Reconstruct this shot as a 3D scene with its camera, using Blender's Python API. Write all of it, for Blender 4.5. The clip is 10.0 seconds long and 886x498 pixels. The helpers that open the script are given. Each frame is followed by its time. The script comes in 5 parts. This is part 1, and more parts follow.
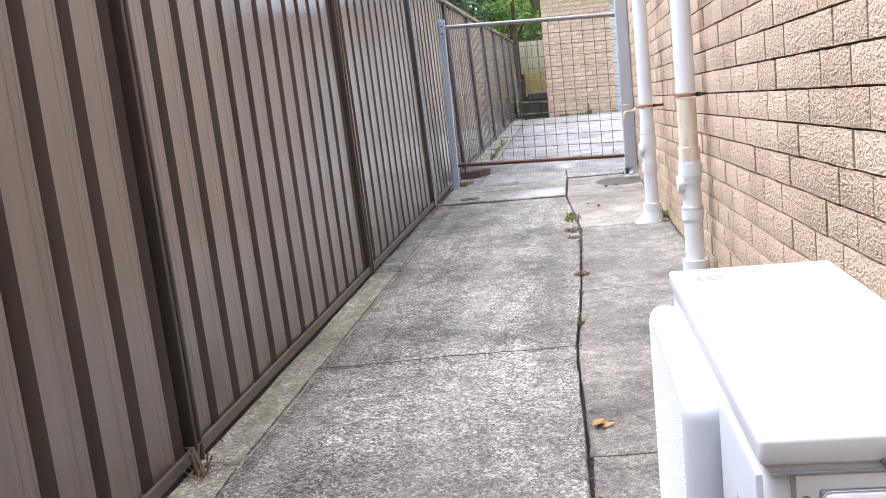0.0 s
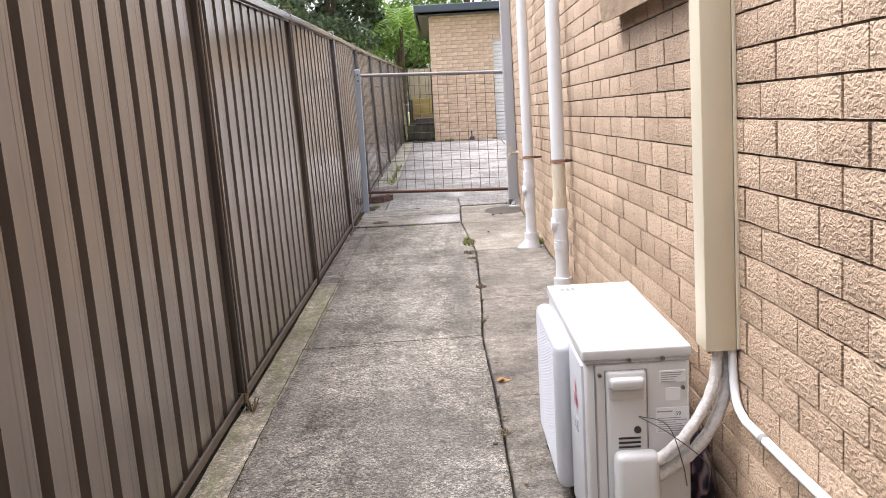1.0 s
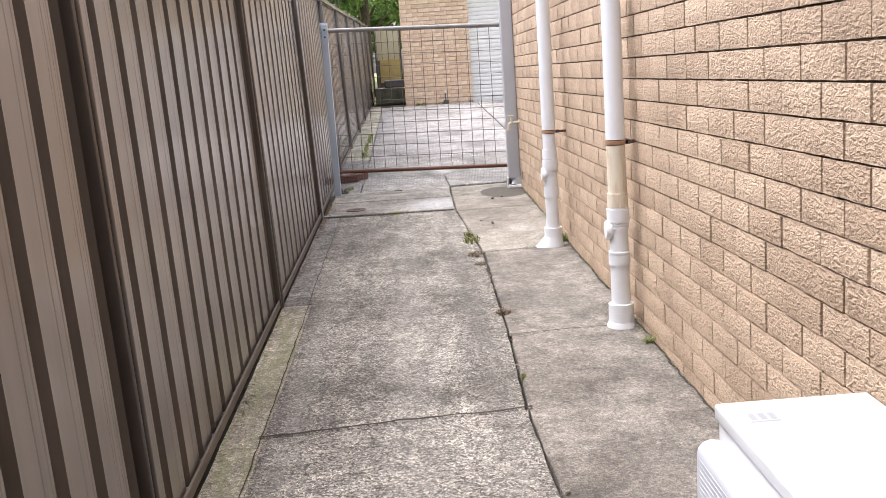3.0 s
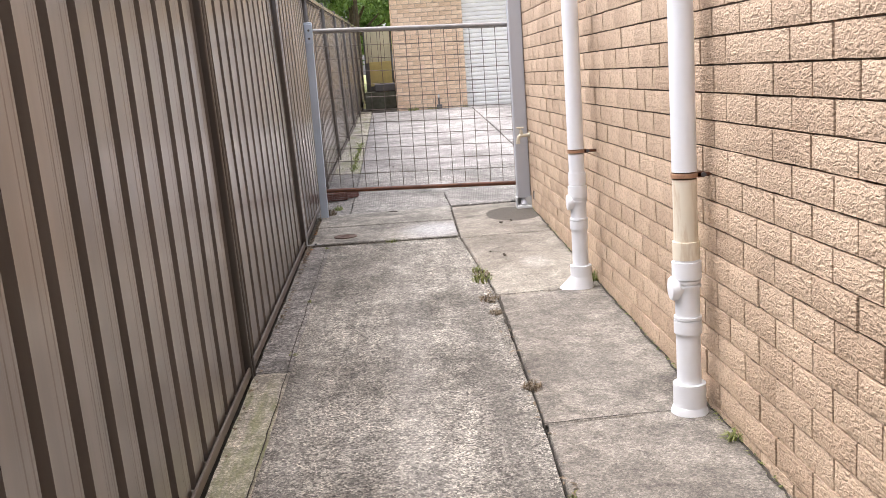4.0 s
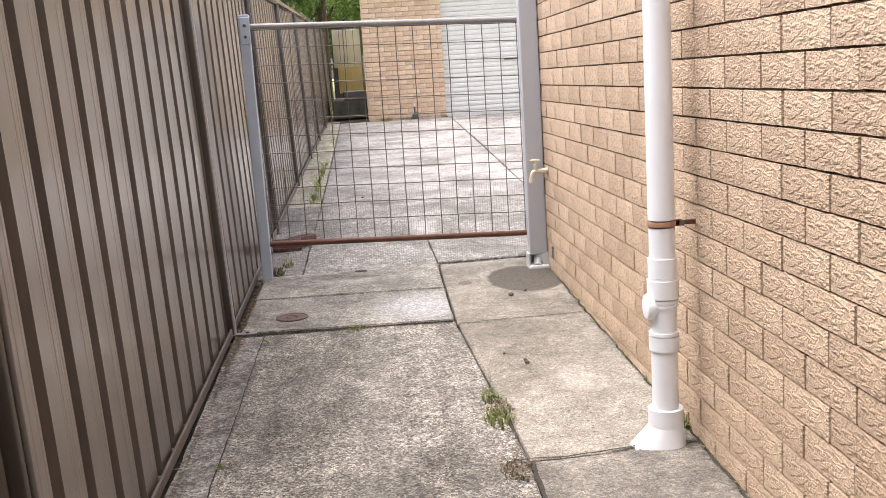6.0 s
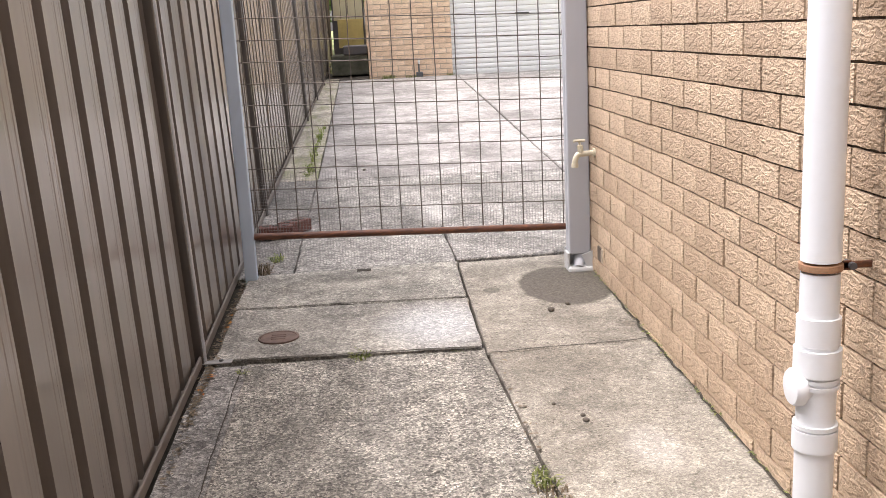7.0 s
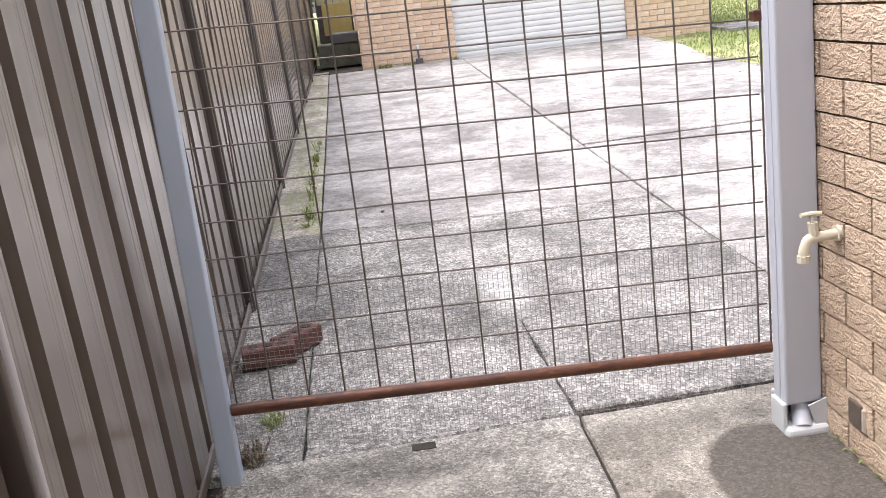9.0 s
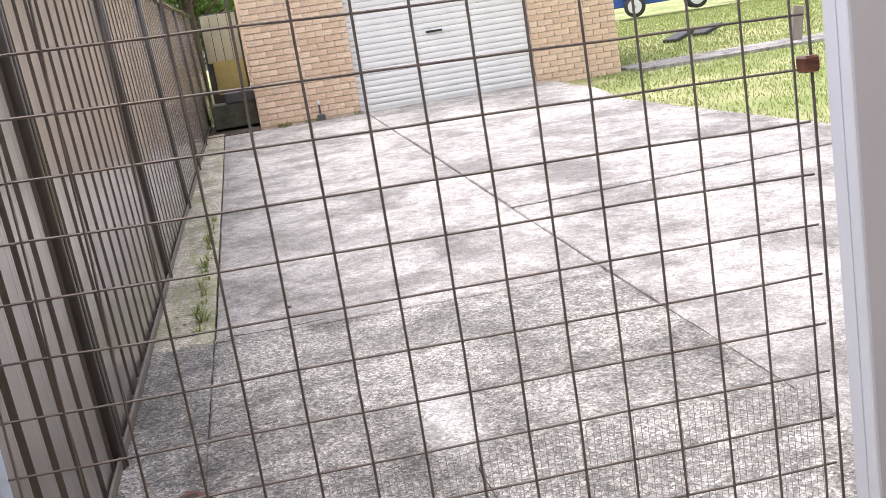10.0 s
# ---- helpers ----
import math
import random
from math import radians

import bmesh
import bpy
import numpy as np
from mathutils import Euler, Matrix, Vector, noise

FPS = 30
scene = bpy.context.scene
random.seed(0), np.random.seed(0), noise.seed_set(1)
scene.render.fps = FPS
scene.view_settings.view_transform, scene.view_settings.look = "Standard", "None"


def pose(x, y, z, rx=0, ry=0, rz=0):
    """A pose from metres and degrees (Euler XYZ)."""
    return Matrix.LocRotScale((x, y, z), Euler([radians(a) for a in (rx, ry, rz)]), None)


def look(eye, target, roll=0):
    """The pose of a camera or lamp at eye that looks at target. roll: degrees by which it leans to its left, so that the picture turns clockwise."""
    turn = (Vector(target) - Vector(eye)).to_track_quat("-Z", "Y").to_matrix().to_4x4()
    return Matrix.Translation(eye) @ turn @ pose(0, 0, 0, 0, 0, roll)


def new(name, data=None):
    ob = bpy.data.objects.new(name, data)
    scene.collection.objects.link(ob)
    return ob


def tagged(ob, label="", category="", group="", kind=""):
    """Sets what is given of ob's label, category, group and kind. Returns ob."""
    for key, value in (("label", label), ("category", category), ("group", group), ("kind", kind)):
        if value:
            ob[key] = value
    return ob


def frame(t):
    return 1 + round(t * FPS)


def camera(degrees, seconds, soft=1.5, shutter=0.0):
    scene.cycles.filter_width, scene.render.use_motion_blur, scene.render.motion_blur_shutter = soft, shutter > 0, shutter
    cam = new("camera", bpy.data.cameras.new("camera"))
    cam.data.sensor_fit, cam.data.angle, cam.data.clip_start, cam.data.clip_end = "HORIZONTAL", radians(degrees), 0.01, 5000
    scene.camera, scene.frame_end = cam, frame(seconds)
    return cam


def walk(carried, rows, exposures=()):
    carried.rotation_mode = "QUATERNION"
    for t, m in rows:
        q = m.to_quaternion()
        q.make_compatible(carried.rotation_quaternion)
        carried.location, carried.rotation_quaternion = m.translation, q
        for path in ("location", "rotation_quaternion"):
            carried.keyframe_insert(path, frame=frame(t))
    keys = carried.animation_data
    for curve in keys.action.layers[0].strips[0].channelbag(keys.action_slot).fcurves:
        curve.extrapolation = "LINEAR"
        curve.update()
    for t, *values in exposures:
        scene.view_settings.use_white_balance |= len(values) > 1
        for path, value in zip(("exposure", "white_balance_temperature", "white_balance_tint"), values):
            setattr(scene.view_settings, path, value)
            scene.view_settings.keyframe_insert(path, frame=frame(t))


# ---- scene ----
cam = camera(48.5, 10.0, soft=0.65)
PATH = [
    (0, (-0.580, -8.732, 0.734), (-0.847, -6.770, 0.451), -5.6),
    (0.5, (-0.712, -10.09, 0.986), (-0.784, -8.111, 0.707), -4.0),
    (1, (-0.746, -10.287, 1.023), (-0.759, -8.307, 0.744), -3.34),
    (1.5, (-0.873, -9.882, 1.036), (-0.849, -7.904, 0.743), -3.1),
    (2, (-0.875, -9.480, 1.014), (-0.839, -7.505, 0.702), -3.35),
    (2.2, (-0.885, -9.345, 1.029), (-0.842, -7.372, 0.711), -3.45),
    (3.3, (-0.955, -8.302, 1.047), (-0.899, -6.337, 0.681), -4.0),
    (3.5, (-0.936, -8.11, 1.062), (-0.876, -6.144, 0.698), -3.9),
    (4, (-0.991, -7.601, 1.074), (-0.914, -5.634, 0.716), -4.0),
    (4.5, (-0.967, -7.104, 1.076), (-0.872, -5.136, 0.735), -4.3),
    (5, (-0.946, -6.634, 1.099), (-0.84, -4.664, 0.771), -4.4),
    (5.5, (-0.976, -6.131, 1.139), (-0.859, -4.162, 0.806), -4.3),
    (5.7, (-0.958, -5.888, 1.108), (-0.828, -3.923, 0.767), -3.85),
    (6.8, (-0.985, -4.82, 1.149), (-0.852, -2.867, 0.735), -3.2),
    (7, (-0.99, -4.572, 1.136), (-0.857, -2.626, 0.694), -2.9),
    (7.5, (-1.008, -4.106, 1.168), (-0.893, -2.167, 0.69), -3.3),
    (8, (-1.087, -3.609, 1.197), (-0.984, -1.677, 0.692), -4.3),
    (8.5, (-1.059, -3.072, 1.197), (-0.953, -1.14, 0.689), -5.5),
    (9, (-1.121, -2.508, 1.215), (-0.984, -0.574, 0.724), -6.8),
    (9.5, (-1.053, -2.014, 1.209), (-0.845, -0.078, 0.754), -8.5),
    (10, (-1.057, -1.631, 1.235), (-0.728, 0.296, 0.811), -9.1),
]
walk(cam, [(t, look(e, g, r)) for t, e, g, r in PATH], exposures=[(0, 1.72, 5750, 14), (0.45, 1.53, 6350, 16), (1.2, 1.5, 6300, 16), (2, 1.5, 6200, 16), (3.5, 1.5, 6350, 16), (5, 1.5, 6500, 16), (7, 1.5, 6620, 16), (7.6, 1.5, 6620, 16), (8.1, 1.53, 6480, 16), (8.6, 1.6, 6250, 16), (9.5, 1.6, 6250, 16), (10, 1.46, 6330, 16)])

# ---- world, sun, exposure ----
SUN_EL, SUN_AZ = 68.0, -75.0
world = bpy.data.worlds.new("overcast_sky")
scene.world = world
world.use_nodes = True
wn, wl = world.node_tree.nodes, world.node_tree.links
sky = wn.new("ShaderNodeTexSky")
sky.sky_type, sky.sun_disc = "NISHITA", False
sky.sun_elevation, sky.sun_rotation = radians(SUN_EL), radians(SUN_AZ)
sky.air_density, sky.dust_density = 1.0, 4.0
grey = wn.new("ShaderNodeHueSaturation")
grey.inputs["Saturation"].default_value = 0.25
wl.new(sky.outputs[0], grey.inputs["Color"])
wl.new(grey.outputs[0], wn["Background"].inputs["Color"])
wn["Background"].inputs["Strength"].default_value = 0.15
sun_data = bpy.data.lights.new("sun", "SUN")
sun_data.energy, sun_data.angle, sun_data.color = 1.35, radians(60), (1.0, 0.96, 0.91)
sun = new("sun", sun_data)
sun.matrix_world = look((0, 0, 0), (-math.sin(radians(SUN_AZ)) * math.cos(radians(SUN_EL)), -math.cos(radians(SUN_AZ)) * math.cos(radians(SUN_EL)), -math.sin(radians(SUN_EL))))

# ---- materials ----
def material(name, rough=0.8, metal=0.0):
    m = bpy.data.materials.new(name)
    m.use_nodes = True
    b = m.node_tree.nodes["Principled BSDF"]
    b.inputs["Roughness"].default_value, b.inputs["Metallic"].default_value = rough, metal
    return m, m.node_tree.nodes, m.node_tree.links, b


def tex_noise(n, l, scale, detail=4.0, rough=0.55, distort=0.0, stretch=None, coord="Object"):
    co = n.new("ShaderNodeTexCoord")
    out = co.outputs[coord]
    if stretch:
        mp = n.new("ShaderNodeMapping")
        mp.inputs["Scale"].default_value = stretch
        l.new(out, mp.inputs["Vector"])
        out = mp.outputs[0]
    t = n.new("ShaderNodeTexNoise")
    t.inputs["Scale"].default_value, t.inputs["Detail"].default_value = scale, detail
    t.inputs["Roughness"].default_value, t.inputs["Distortion"].default_value = rough, distort
    l.new(out, t.inputs["Vector"])
    return t.outputs["Fac"]


def ramp(n, l, fac, stops):
    r = n.new("ShaderNodeValToRGB")
    e = r.color_ramp.elements
    while len(e) < len(stops):
        e.new(0.5)
    for el, (p, c) in zip(e, stops):
        el.position = p
        el.color = (*c, 1) if len(c) == 3 else c
    l.new(fac, r.inputs["Fac"])
    return r.outputs["Color"]


def mix(n, l, fac, a, b, how="MIX"):
    m = n.new("ShaderNodeMix")
    m.data_type, m.blend_type = "RGBA", how
    for sock, v in ((m.inputs[0], fac), (m.inputs[6], a), (m.inputs[7], b)):
        if isinstance(v, (int, float)):
            sock.default_value = v
        elif isinstance(v, tuple):
            sock.default_value = (*v, 1)
        else:
            l.new(v, sock)
    return m.outputs[2]


def bump(n, l, b, height, strength, distance, after=None):
    k = n.new("ShaderNodeBump")
    k.inputs["Strength"].default_value, k.inputs["Distance"].default_value = strength, distance
    l.new(height, k.inputs["Height"])
    if after:
        l.new(after, k.inputs["Normal"])
    l.new(k.outputs[0], b.inputs["Normal"])
    return k.outputs[0]


def grey3(v):
    return (v, v, v)


def per_piece(n, l, low, high):
    """A brightness factor that differs from piece to piece."""
    o = n.new("ShaderNodeObjectInfo")
    g = n.new("ShaderNodeNewGeometry")
    a = n.new("ShaderNodeMath")
    a.operation = "ADD"
    l.new(o.outputs["Random"], a.inputs[0])
    l.new(g.outputs["Random Per Island"], a.inputs[1])
    f = n.new("ShaderNodeMath")
    f.operation = "FRACT"
    l.new(a.outputs[0], f.inputs[0])
    return ramp(n, l, f.outputs[0], [(0, low), (1, high)]), f.outputs[0]


def spot_mask(n, l, centre, radii, soft, wobble=0.25):
    """1 inside an uneven oval stain on the ground, 0 outside."""
    co = n.new("ShaderNodeTexCoord")
    mp = n.new("ShaderNodeMapping")
    mp.inputs["Location"].default_value = (-centre[0] / radii[0], -centre[1] / radii[1], 0)
    mp.inputs["Scale"].default_value = (1 / radii[0], 1 / radii[1], 0)
    l.new(co.outputs["Object"], mp.inputs["Vector"])
    ln = n.new("ShaderNodeVectorMath")
    ln.operation = "LENGTH"
    l.new(mp.outputs[0], ln.inputs[0])
    w = n.new("ShaderNodeMath")
    w.operation = "MULTIPLY_ADD"
    l.new(tex_noise(n, l, 7, 4, 0.6), w.inputs[0])
    w.inputs[1].default_value = wobble
    l.new(ln.outputs["Value"], w.inputs[2])
    return ramp(n, l, w.outputs[0], [(max(0.0, 1 - soft) * 0.99, grey3(1)), (1.0, grey3(0))])


def cells(n, l, scale, warp=0.004):
    """Irregular grains: a random number and the distance to the grain's middle."""
    co = n.new("ShaderNodeTexCoord")
    wob = n.new("ShaderNodeTexNoise")
    wob.inputs["Scale"].default_value, wob.inputs["Detail"].default_value = scale * 0.6, 2.0
    l.new(co.outputs["Object"], wob.inputs["Vector"])
    add = n.new("ShaderNodeVectorMath")
    add.operation = "MULTIPLY_ADD"
    l.new(wob.outputs["Color"], add.inputs[0])
    add.inputs[1].default_value = (warp * 4, warp * 4, warp * 4)
    l.new(co.outputs["Object"], add.inputs[2])
    v = n.new("ShaderNodeTexVoronoi")
    v.inputs["Scale"].default_value = scale
    l.new(add.outputs[0], v.inputs["Vector"])
    sep = n.new("ShaderNodeSeparateColor")
    l.new(v.outputs["Color"], sep.inputs[0])
    return sep.outputs[0], v.outputs["Distance"]


def concrete_mat(name, dark, light, speck=0.5, mossy=0.0, spots=(), lengthwise=0.6, patchy=0.8, stones=70, pits=0.0):
    m, n, l, b = material(name, 0.9)
    big = ramp(n, l, tex_noise(n, l, 1.5, 6, 0.65, 0.5), [(0.38, dark), (0.58, light)])
    streak = ramp(n, l, tex_noise(n, l, 3.2, 6, 0.7, 0.3, (2.0, 0.35, 1)), [(0.34, grey3(0.66)), (0.62, grey3(1.2))])
    col = mix(n, l, lengthwise, big, streak, "MULTIPLY")
    mid = ramp(n, l, tex_noise(n, l, 11, 6, 0.75, 0.4), [(0.37, grey3(0.58)), (0.61, grey3(1.25))])
    col = mix(n, l, patchy, col, mid, "MULTIPLY")
    grain, away = cells(n, l, stones)
    fine = ramp(n, l, grain, [(0.0, (0.22, 0.21, 0.2)), (0.35, grey3(0.68)), (0.7, (1.15, 1.14, 1.12)), (1.0, (2.0, 1.97, 1.9))])
    col = mix(n, l, speck, col, fine, "MULTIPLY")
    grit = ramp(n, l, tex_noise(n, l, 210, 2, 0.6), [(0.36, grey3(0.55)), (0.64, grey3(1.42))])
    col = mix(n, l, min(1.0, speck + 0.25), col, grit, "MULTIPLY")
    if pits:
        rnd, dist = cells(n, l, 46, 0.006)
        hole = ramp(n, l, dist, [(0.13, (0.34, 0.31, 0.28)), (0.30, grey3(1))])
        col = mix(n, l, ramp(n, l, rnd, [(0.60, grey3(0)), (0.68, grey3(pits))]), col, mix(n, l, 1.0, col, hole, "MULTIPLY"))
    tint, _ = per_piece(n, l, (0.92, 0.91, 0.9), (1.05, 1.05, 1.03))
    col = mix(n, l, 1.0, col, tint, "MULTIPLY")
    if mossy:
        moss = ramp(n, l, tex_noise(n, l, 7, 6, 0.75, 0.3, (1.6, 0.22, 1)), [(0.46, grey3(0)), (0.68, grey3(mossy))])
        col = mix(n, l, moss, col, (0.22, 0.24, 0.105))
    for centre, radii, soft, amount, colour in spots:
        k = mix(n, l, 1.0, spot_mask(n, l, centre, radii, soft), grey3(amount), "MULTIPLY")
        col = mix(n, l, k, col, mix(n, l, 0.4, colour, fine, "MULTIPLY"))
    l.new(col, b.inputs["Base Color"])
    k = bump(n, l, b, away, 0.3 + 0.4 * speck, 0.005)
    k = bump(n, l, b, tex_noise(n, l, 90, 4, 0.7), 0.5, 0.004, k)
    bump(n, l, b, tex_noise(n, l, 5, 5, 0.6), 0.35, 0.02, k)
    return m


def brick_mat(name, low, high, squiggle=38.0, depth=0.012, strength=1.0):
    m, n, l, b = material(name, 0.9)
    tint, rnd = per_piece(n, l, low, high)
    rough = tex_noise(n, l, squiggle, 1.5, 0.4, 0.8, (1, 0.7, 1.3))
    # hollows of the relief are darkened in the colour as painted shading
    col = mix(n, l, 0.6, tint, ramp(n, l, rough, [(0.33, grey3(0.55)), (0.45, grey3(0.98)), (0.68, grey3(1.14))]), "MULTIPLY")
    stain = ramp(n, l, tex_noise(n, l, 2.5, 5, 0.6), [(0.35, (0.82, 0.8, 0.77)), (0.65, (1.06, 1.05, 1.03))])
    col = mix(n, l, 0.8, col, stain, "MULTIPLY")
    grain = ramp(n, l, tex_noise(n, l, 220, 2), [(0.3, grey3(0.8)), (0.7, grey3(1.15))])
    col = mix(n, l, 0.7, col, grain, "MULTIPLY")
    l.new(col, b.inputs["Base Color"])
    k = bump(n, l, b, rough, strength, depth)
    bump(n, l, b, tex_noise(n, l, 160, 3), 0.35, 0.003, k)
    return m


def plain_mat(name, colour, rough=0.5, metal=0.0, vary=0.12, scale=6.0, dirt=0.0, dirt_col=(0.2, 0.17, 0.13), stretch=None, fine=0.002):
    m, n, l, b = material(name, rough, metal)
    lo, hi = tuple(c * (1 - vary) for c in colour), tuple(min(1, c * (1 + vary)) for c in colour)
    col = ramp(n, l, tex_noise(n, l, scale, 5, 0.6, 0.2, stretch), [(0.3, lo), (0.7, hi)])
    if dirt:
        col = mix(n, l, ramp(n, l, tex_noise(n, l, scale * 2.3, 6, 0.7, 0.4, stretch), [(0.5, grey3(0)), (0.72, grey3(dirt))]), col, dirt_col)
    l.new(col, b.inputs["Base Color"])
    if fine:
        bump(n, l, b, tex_noise(n, l, 120, 3), 0.3, fine)
    return m


def leaf_mat(name, low, high):
    m, n, l, b = material(name, 0.55)
    g = n.new("ShaderNodeNewGeometry")
    col = ramp(n, l, g.outputs["Random Per Island"], [(0, low), (1, high)])
    l.new(col, b.inputs["Base Color"])
    tr = n.new("ShaderNodeBsdfTranslucent")
    l.new(col, tr.inputs["Color"])
    add = n.new("ShaderNodeMixShader")
    add.inputs[0].default_value = 0.3
    l.new(b.outputs[0], add.inputs[1])
    l.new(tr.outputs[0], add.inputs[2])
    l.new(add.outputs[0], n["Material Output"].inputs["Surface"])
    return m


CONC = concrete_mat("weathered_concrete", (0.158, 0.148, 0.132), (0.305, 0.289, 0.264), 0.95, patchy=0.85, stones=145, lengthwise=1.0, spots=(
    ((-0.69, -4.5), (0.13, 7.0), 0.8, 0.5, (0.14, 0.13, 0.115)), ((-0.9, -6.8), (0.45, 1.3), 0.8, 0.6, (0.125, 0.117, 0.105)),
    ((-1.0, -4.0), (0.16, 5.0), 0.9, 0.3, (0.42, 0.40, 0.37)), ((-1.42, -6.0), (0.1, 6.0), 0.8, 0.35, (0.40, 0.385, 0.35)), ((-1.25, -1.9), (0.2, 0.7), 0.8, 0.4, (0.15, 0.14, 0.125))))
DAMP = (((-0.17, -0.40), (0.25, 0.35), 0.07, 1.0, (0.085, 0.075, 0.062)), ((-0.5, -0.41), (0.05, 0.055), 0.2, 0.8, (0.10, 0.09, 0.075)), ((-0.03, -0.98), (0.05, 0.05), 0.3, 0.7, (0.12, 0.1, 0.08)),
        ((-0.25, -2.05), (0.12, 0.2), 0.5, 0.4, (0.5, 0.47, 0.44)))
CONC_SMOOTH = concrete_mat("smooth_concrete", (0.118, 0.107, 0.093), (0.235, 0.216, 0.19), 0.42, spots=DAMP + (
    ((-0.3, -4.0), (0.22, 0.6), 0.9, 0.45, (0.10, 0.095, 0.085)), ((-0.2, -5.9), (0.3, 0.5), 0.9, 0.4, (0.10, 0.095, 0.085))), lengthwise=0.3, stones=130, pits=0.5)
# paler variant of the smooth concrete for the slabs nearest the gate
CONC_SMOOTH_PALE = concrete_mat("paler_smooth_concrete", (0.175, 0.158, 0.134), (0.32, 0.296, 0.258), 0.38, spots=DAMP, lengthwise=0.2, patchy=0.55, stones=140, pits=0.8)
CONC_WASHED = concrete_mat("partly_whitened_concrete", (0.205, 0.196, 0.178), (0.37, 0.354, 0.322), 0.5, spots=(
    ((-0.76, -0.86), (0.34, 0.38), 0.6, 0.7, (0.43, 0.44, 0.455)), ((-1.15, -0.2), (0.36, 0.1), 0.8, 0.5, (0.45, 0.42, 0.37)), ((-1.35, -0.75), (0.2, 0.25), 0.8, 0.4, (0.34, 0.32, 0.28))), lengthwise=0.2, stones=120, pits=0.4)
CONC_PALE = concrete_mat("pale_concrete", (0.185, 0.175, 0.168), (0.375, 0.358, 0.347), 0.34, spots=(
    ((-0.75, 4.3), (0.7, 0.4), 0.6, 0.55, (0.15, 0.14, 0.135)), ((-0.9, 6.6), (0.6, 0.2), 0.5, 0.65, (0.15, 0.14, 0.135)), ((-0.6, 8.6), (0.5, 0.25), 0.5, 0.65, (0.15, 0.14, 0.135)),
    ((0.1, 3.3), (0.5, 0.3), 0.6, 0.5, (0.16, 0.15, 0.145)), ((-0.2, 10.2), (0.35, 0.3), 0.5, 0.6, (0.16, 0.15, 0.145)), ((1.6, 9.0), (0.8, 0.25), 0.7, 0.4, (0.2, 0.19, 0.18)), ((-0.9, 7.6), (0.4, 0.16), 0.5, 0.6, (0.15, 0.14, 0.135))), lengthwise=0.25, stones=110)
CONC_MID = concrete_mat("stained_concrete", (0.125, 0.12, 0.113), (0.30, 0.289, 0.276), 0.7, spots=(
    ((-0.62, 1.35), (0.16, 0.5), 0.7, 0.7, (0.43, 0.42, 0.405)), ((-0.5, 2.2), (0.8, 0.3), 0.7, 0.5, (0.11, 0.105, 0.1))), lengthwise=0.2, stones=100)
CONC_STRIP = concrete_mat("mossy_strip", (0.31, 0.285, 0.238), (0.54, 0.50, 0.43), 0.5, 0.85, stones=110)
DIRT_AND_SHADE = plain_mat("joint_dirt_and_shade", (0.042, 0.036, 0.028), 0.95, vary=0.4, scale=18)
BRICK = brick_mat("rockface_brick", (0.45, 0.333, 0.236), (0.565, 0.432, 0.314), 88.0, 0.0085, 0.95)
BRICK_FAR = brick_mat("garage_brick", (0.70, 0.51, 0.36), (0.82, 0.635, 0.47), 60, 0.004, 0.5)
MORTAR = plain_mat("raked_mortar", (0.098, 0.075, 0.056), 0.95, vary=0.2, scale=30)
MORTAR_PALE = plain_mat("pale_mortar", (0.44, 0.37, 0.30), 0.95, vary=0.15, scale=30)
DRAIN_IRON = plain_mat("worn_drain_iron", (0.13, 0.085, 0.068), 0.7, 0.3, 0.25, 20, 0.4, (0.17, 0.14, 0.12))
FENCE = plain_mat("brown_steel_sheet", (0.152, 0.127, 0.108), 0.4, 0.0, 0.22, 9.0, 0.3, (0.15, 0.13, 0.11), (1, 1, 0.06), 0.0)
FENCE.node_tree.nodes["Principled BSDF"].inputs["Coat Weight"].default_value = 1.0
FENCE.node_tree.nodes["Principled BSDF"].inputs["Coat Roughness"].default_value = 0.16
POST_STEEL = plain_mat("dark_glossy_brown_steel", (0.06, 0.05, 0.044), 0.28, 0.0, 0.1, 3, fine=0)
POST_STEEL.node_tree.nodes["Principled BSDF"].inputs["Coat Weight"].default_value = 1.0
POST_STEEL.node_tree.nodes["Principled BSDF"].inputs["Coat Roughness"].default_value = 0.12
RAIL = plain_mat("taupe_steel_rail", (0.135, 0.112, 0.093), 0.5, 0.0, 0.1, 4, 0.3, (0.3, 0.27, 0.22), fine=0)
CAP = plain_mat("glossy_taupe_capping", (0.16, 0.14, 0.125), 0.3, 0.0, 0.1, 4, fine=0)
CAP.node_tree.nodes["Principled BSDF"].inputs["Coat Weight"].default_value = 1.0
CAP.node_tree.nodes["Principled BSDF"].inputs["Coat Roughness"].default_value = 0.15
WHITE = plain_mat("white_painted_metal", (0.565, 0.58, 0.585), 0.35, 0.0, 0.03, 3, 0.08, (0.6, 0.57, 0.5), fine=0)
OFFWHITE = plain_mat("off_white_metal", (0.60, 0.605, 0.61), 0.42, 0.0, 0.04, 3, 0.15, (0.5, 0.47, 0.4), fine=0)
PVC = plain_mat("white_pvc", (0.79, 0.815, 0.85), 0.4, 0.0, 0.03, 5, 0.12, (0.6, 0.57, 0.52), fine=0)
STAINED = plain_mat("rust_stained_pvc", (0.77, 0.71, 0.58), 0.5, 0.0, 0.06, 14, 0.75, (0.46, 0.30, 0.16), (1, 1, 0.12), 0)
CREAM = plain_mat("cream_pvc", (0.74, 0.68, 0.52), 0.45, 0.0, 0.03, 3, 0.1, (0.6, 0.5, 0.36), (1, 1, 0.4), 0)
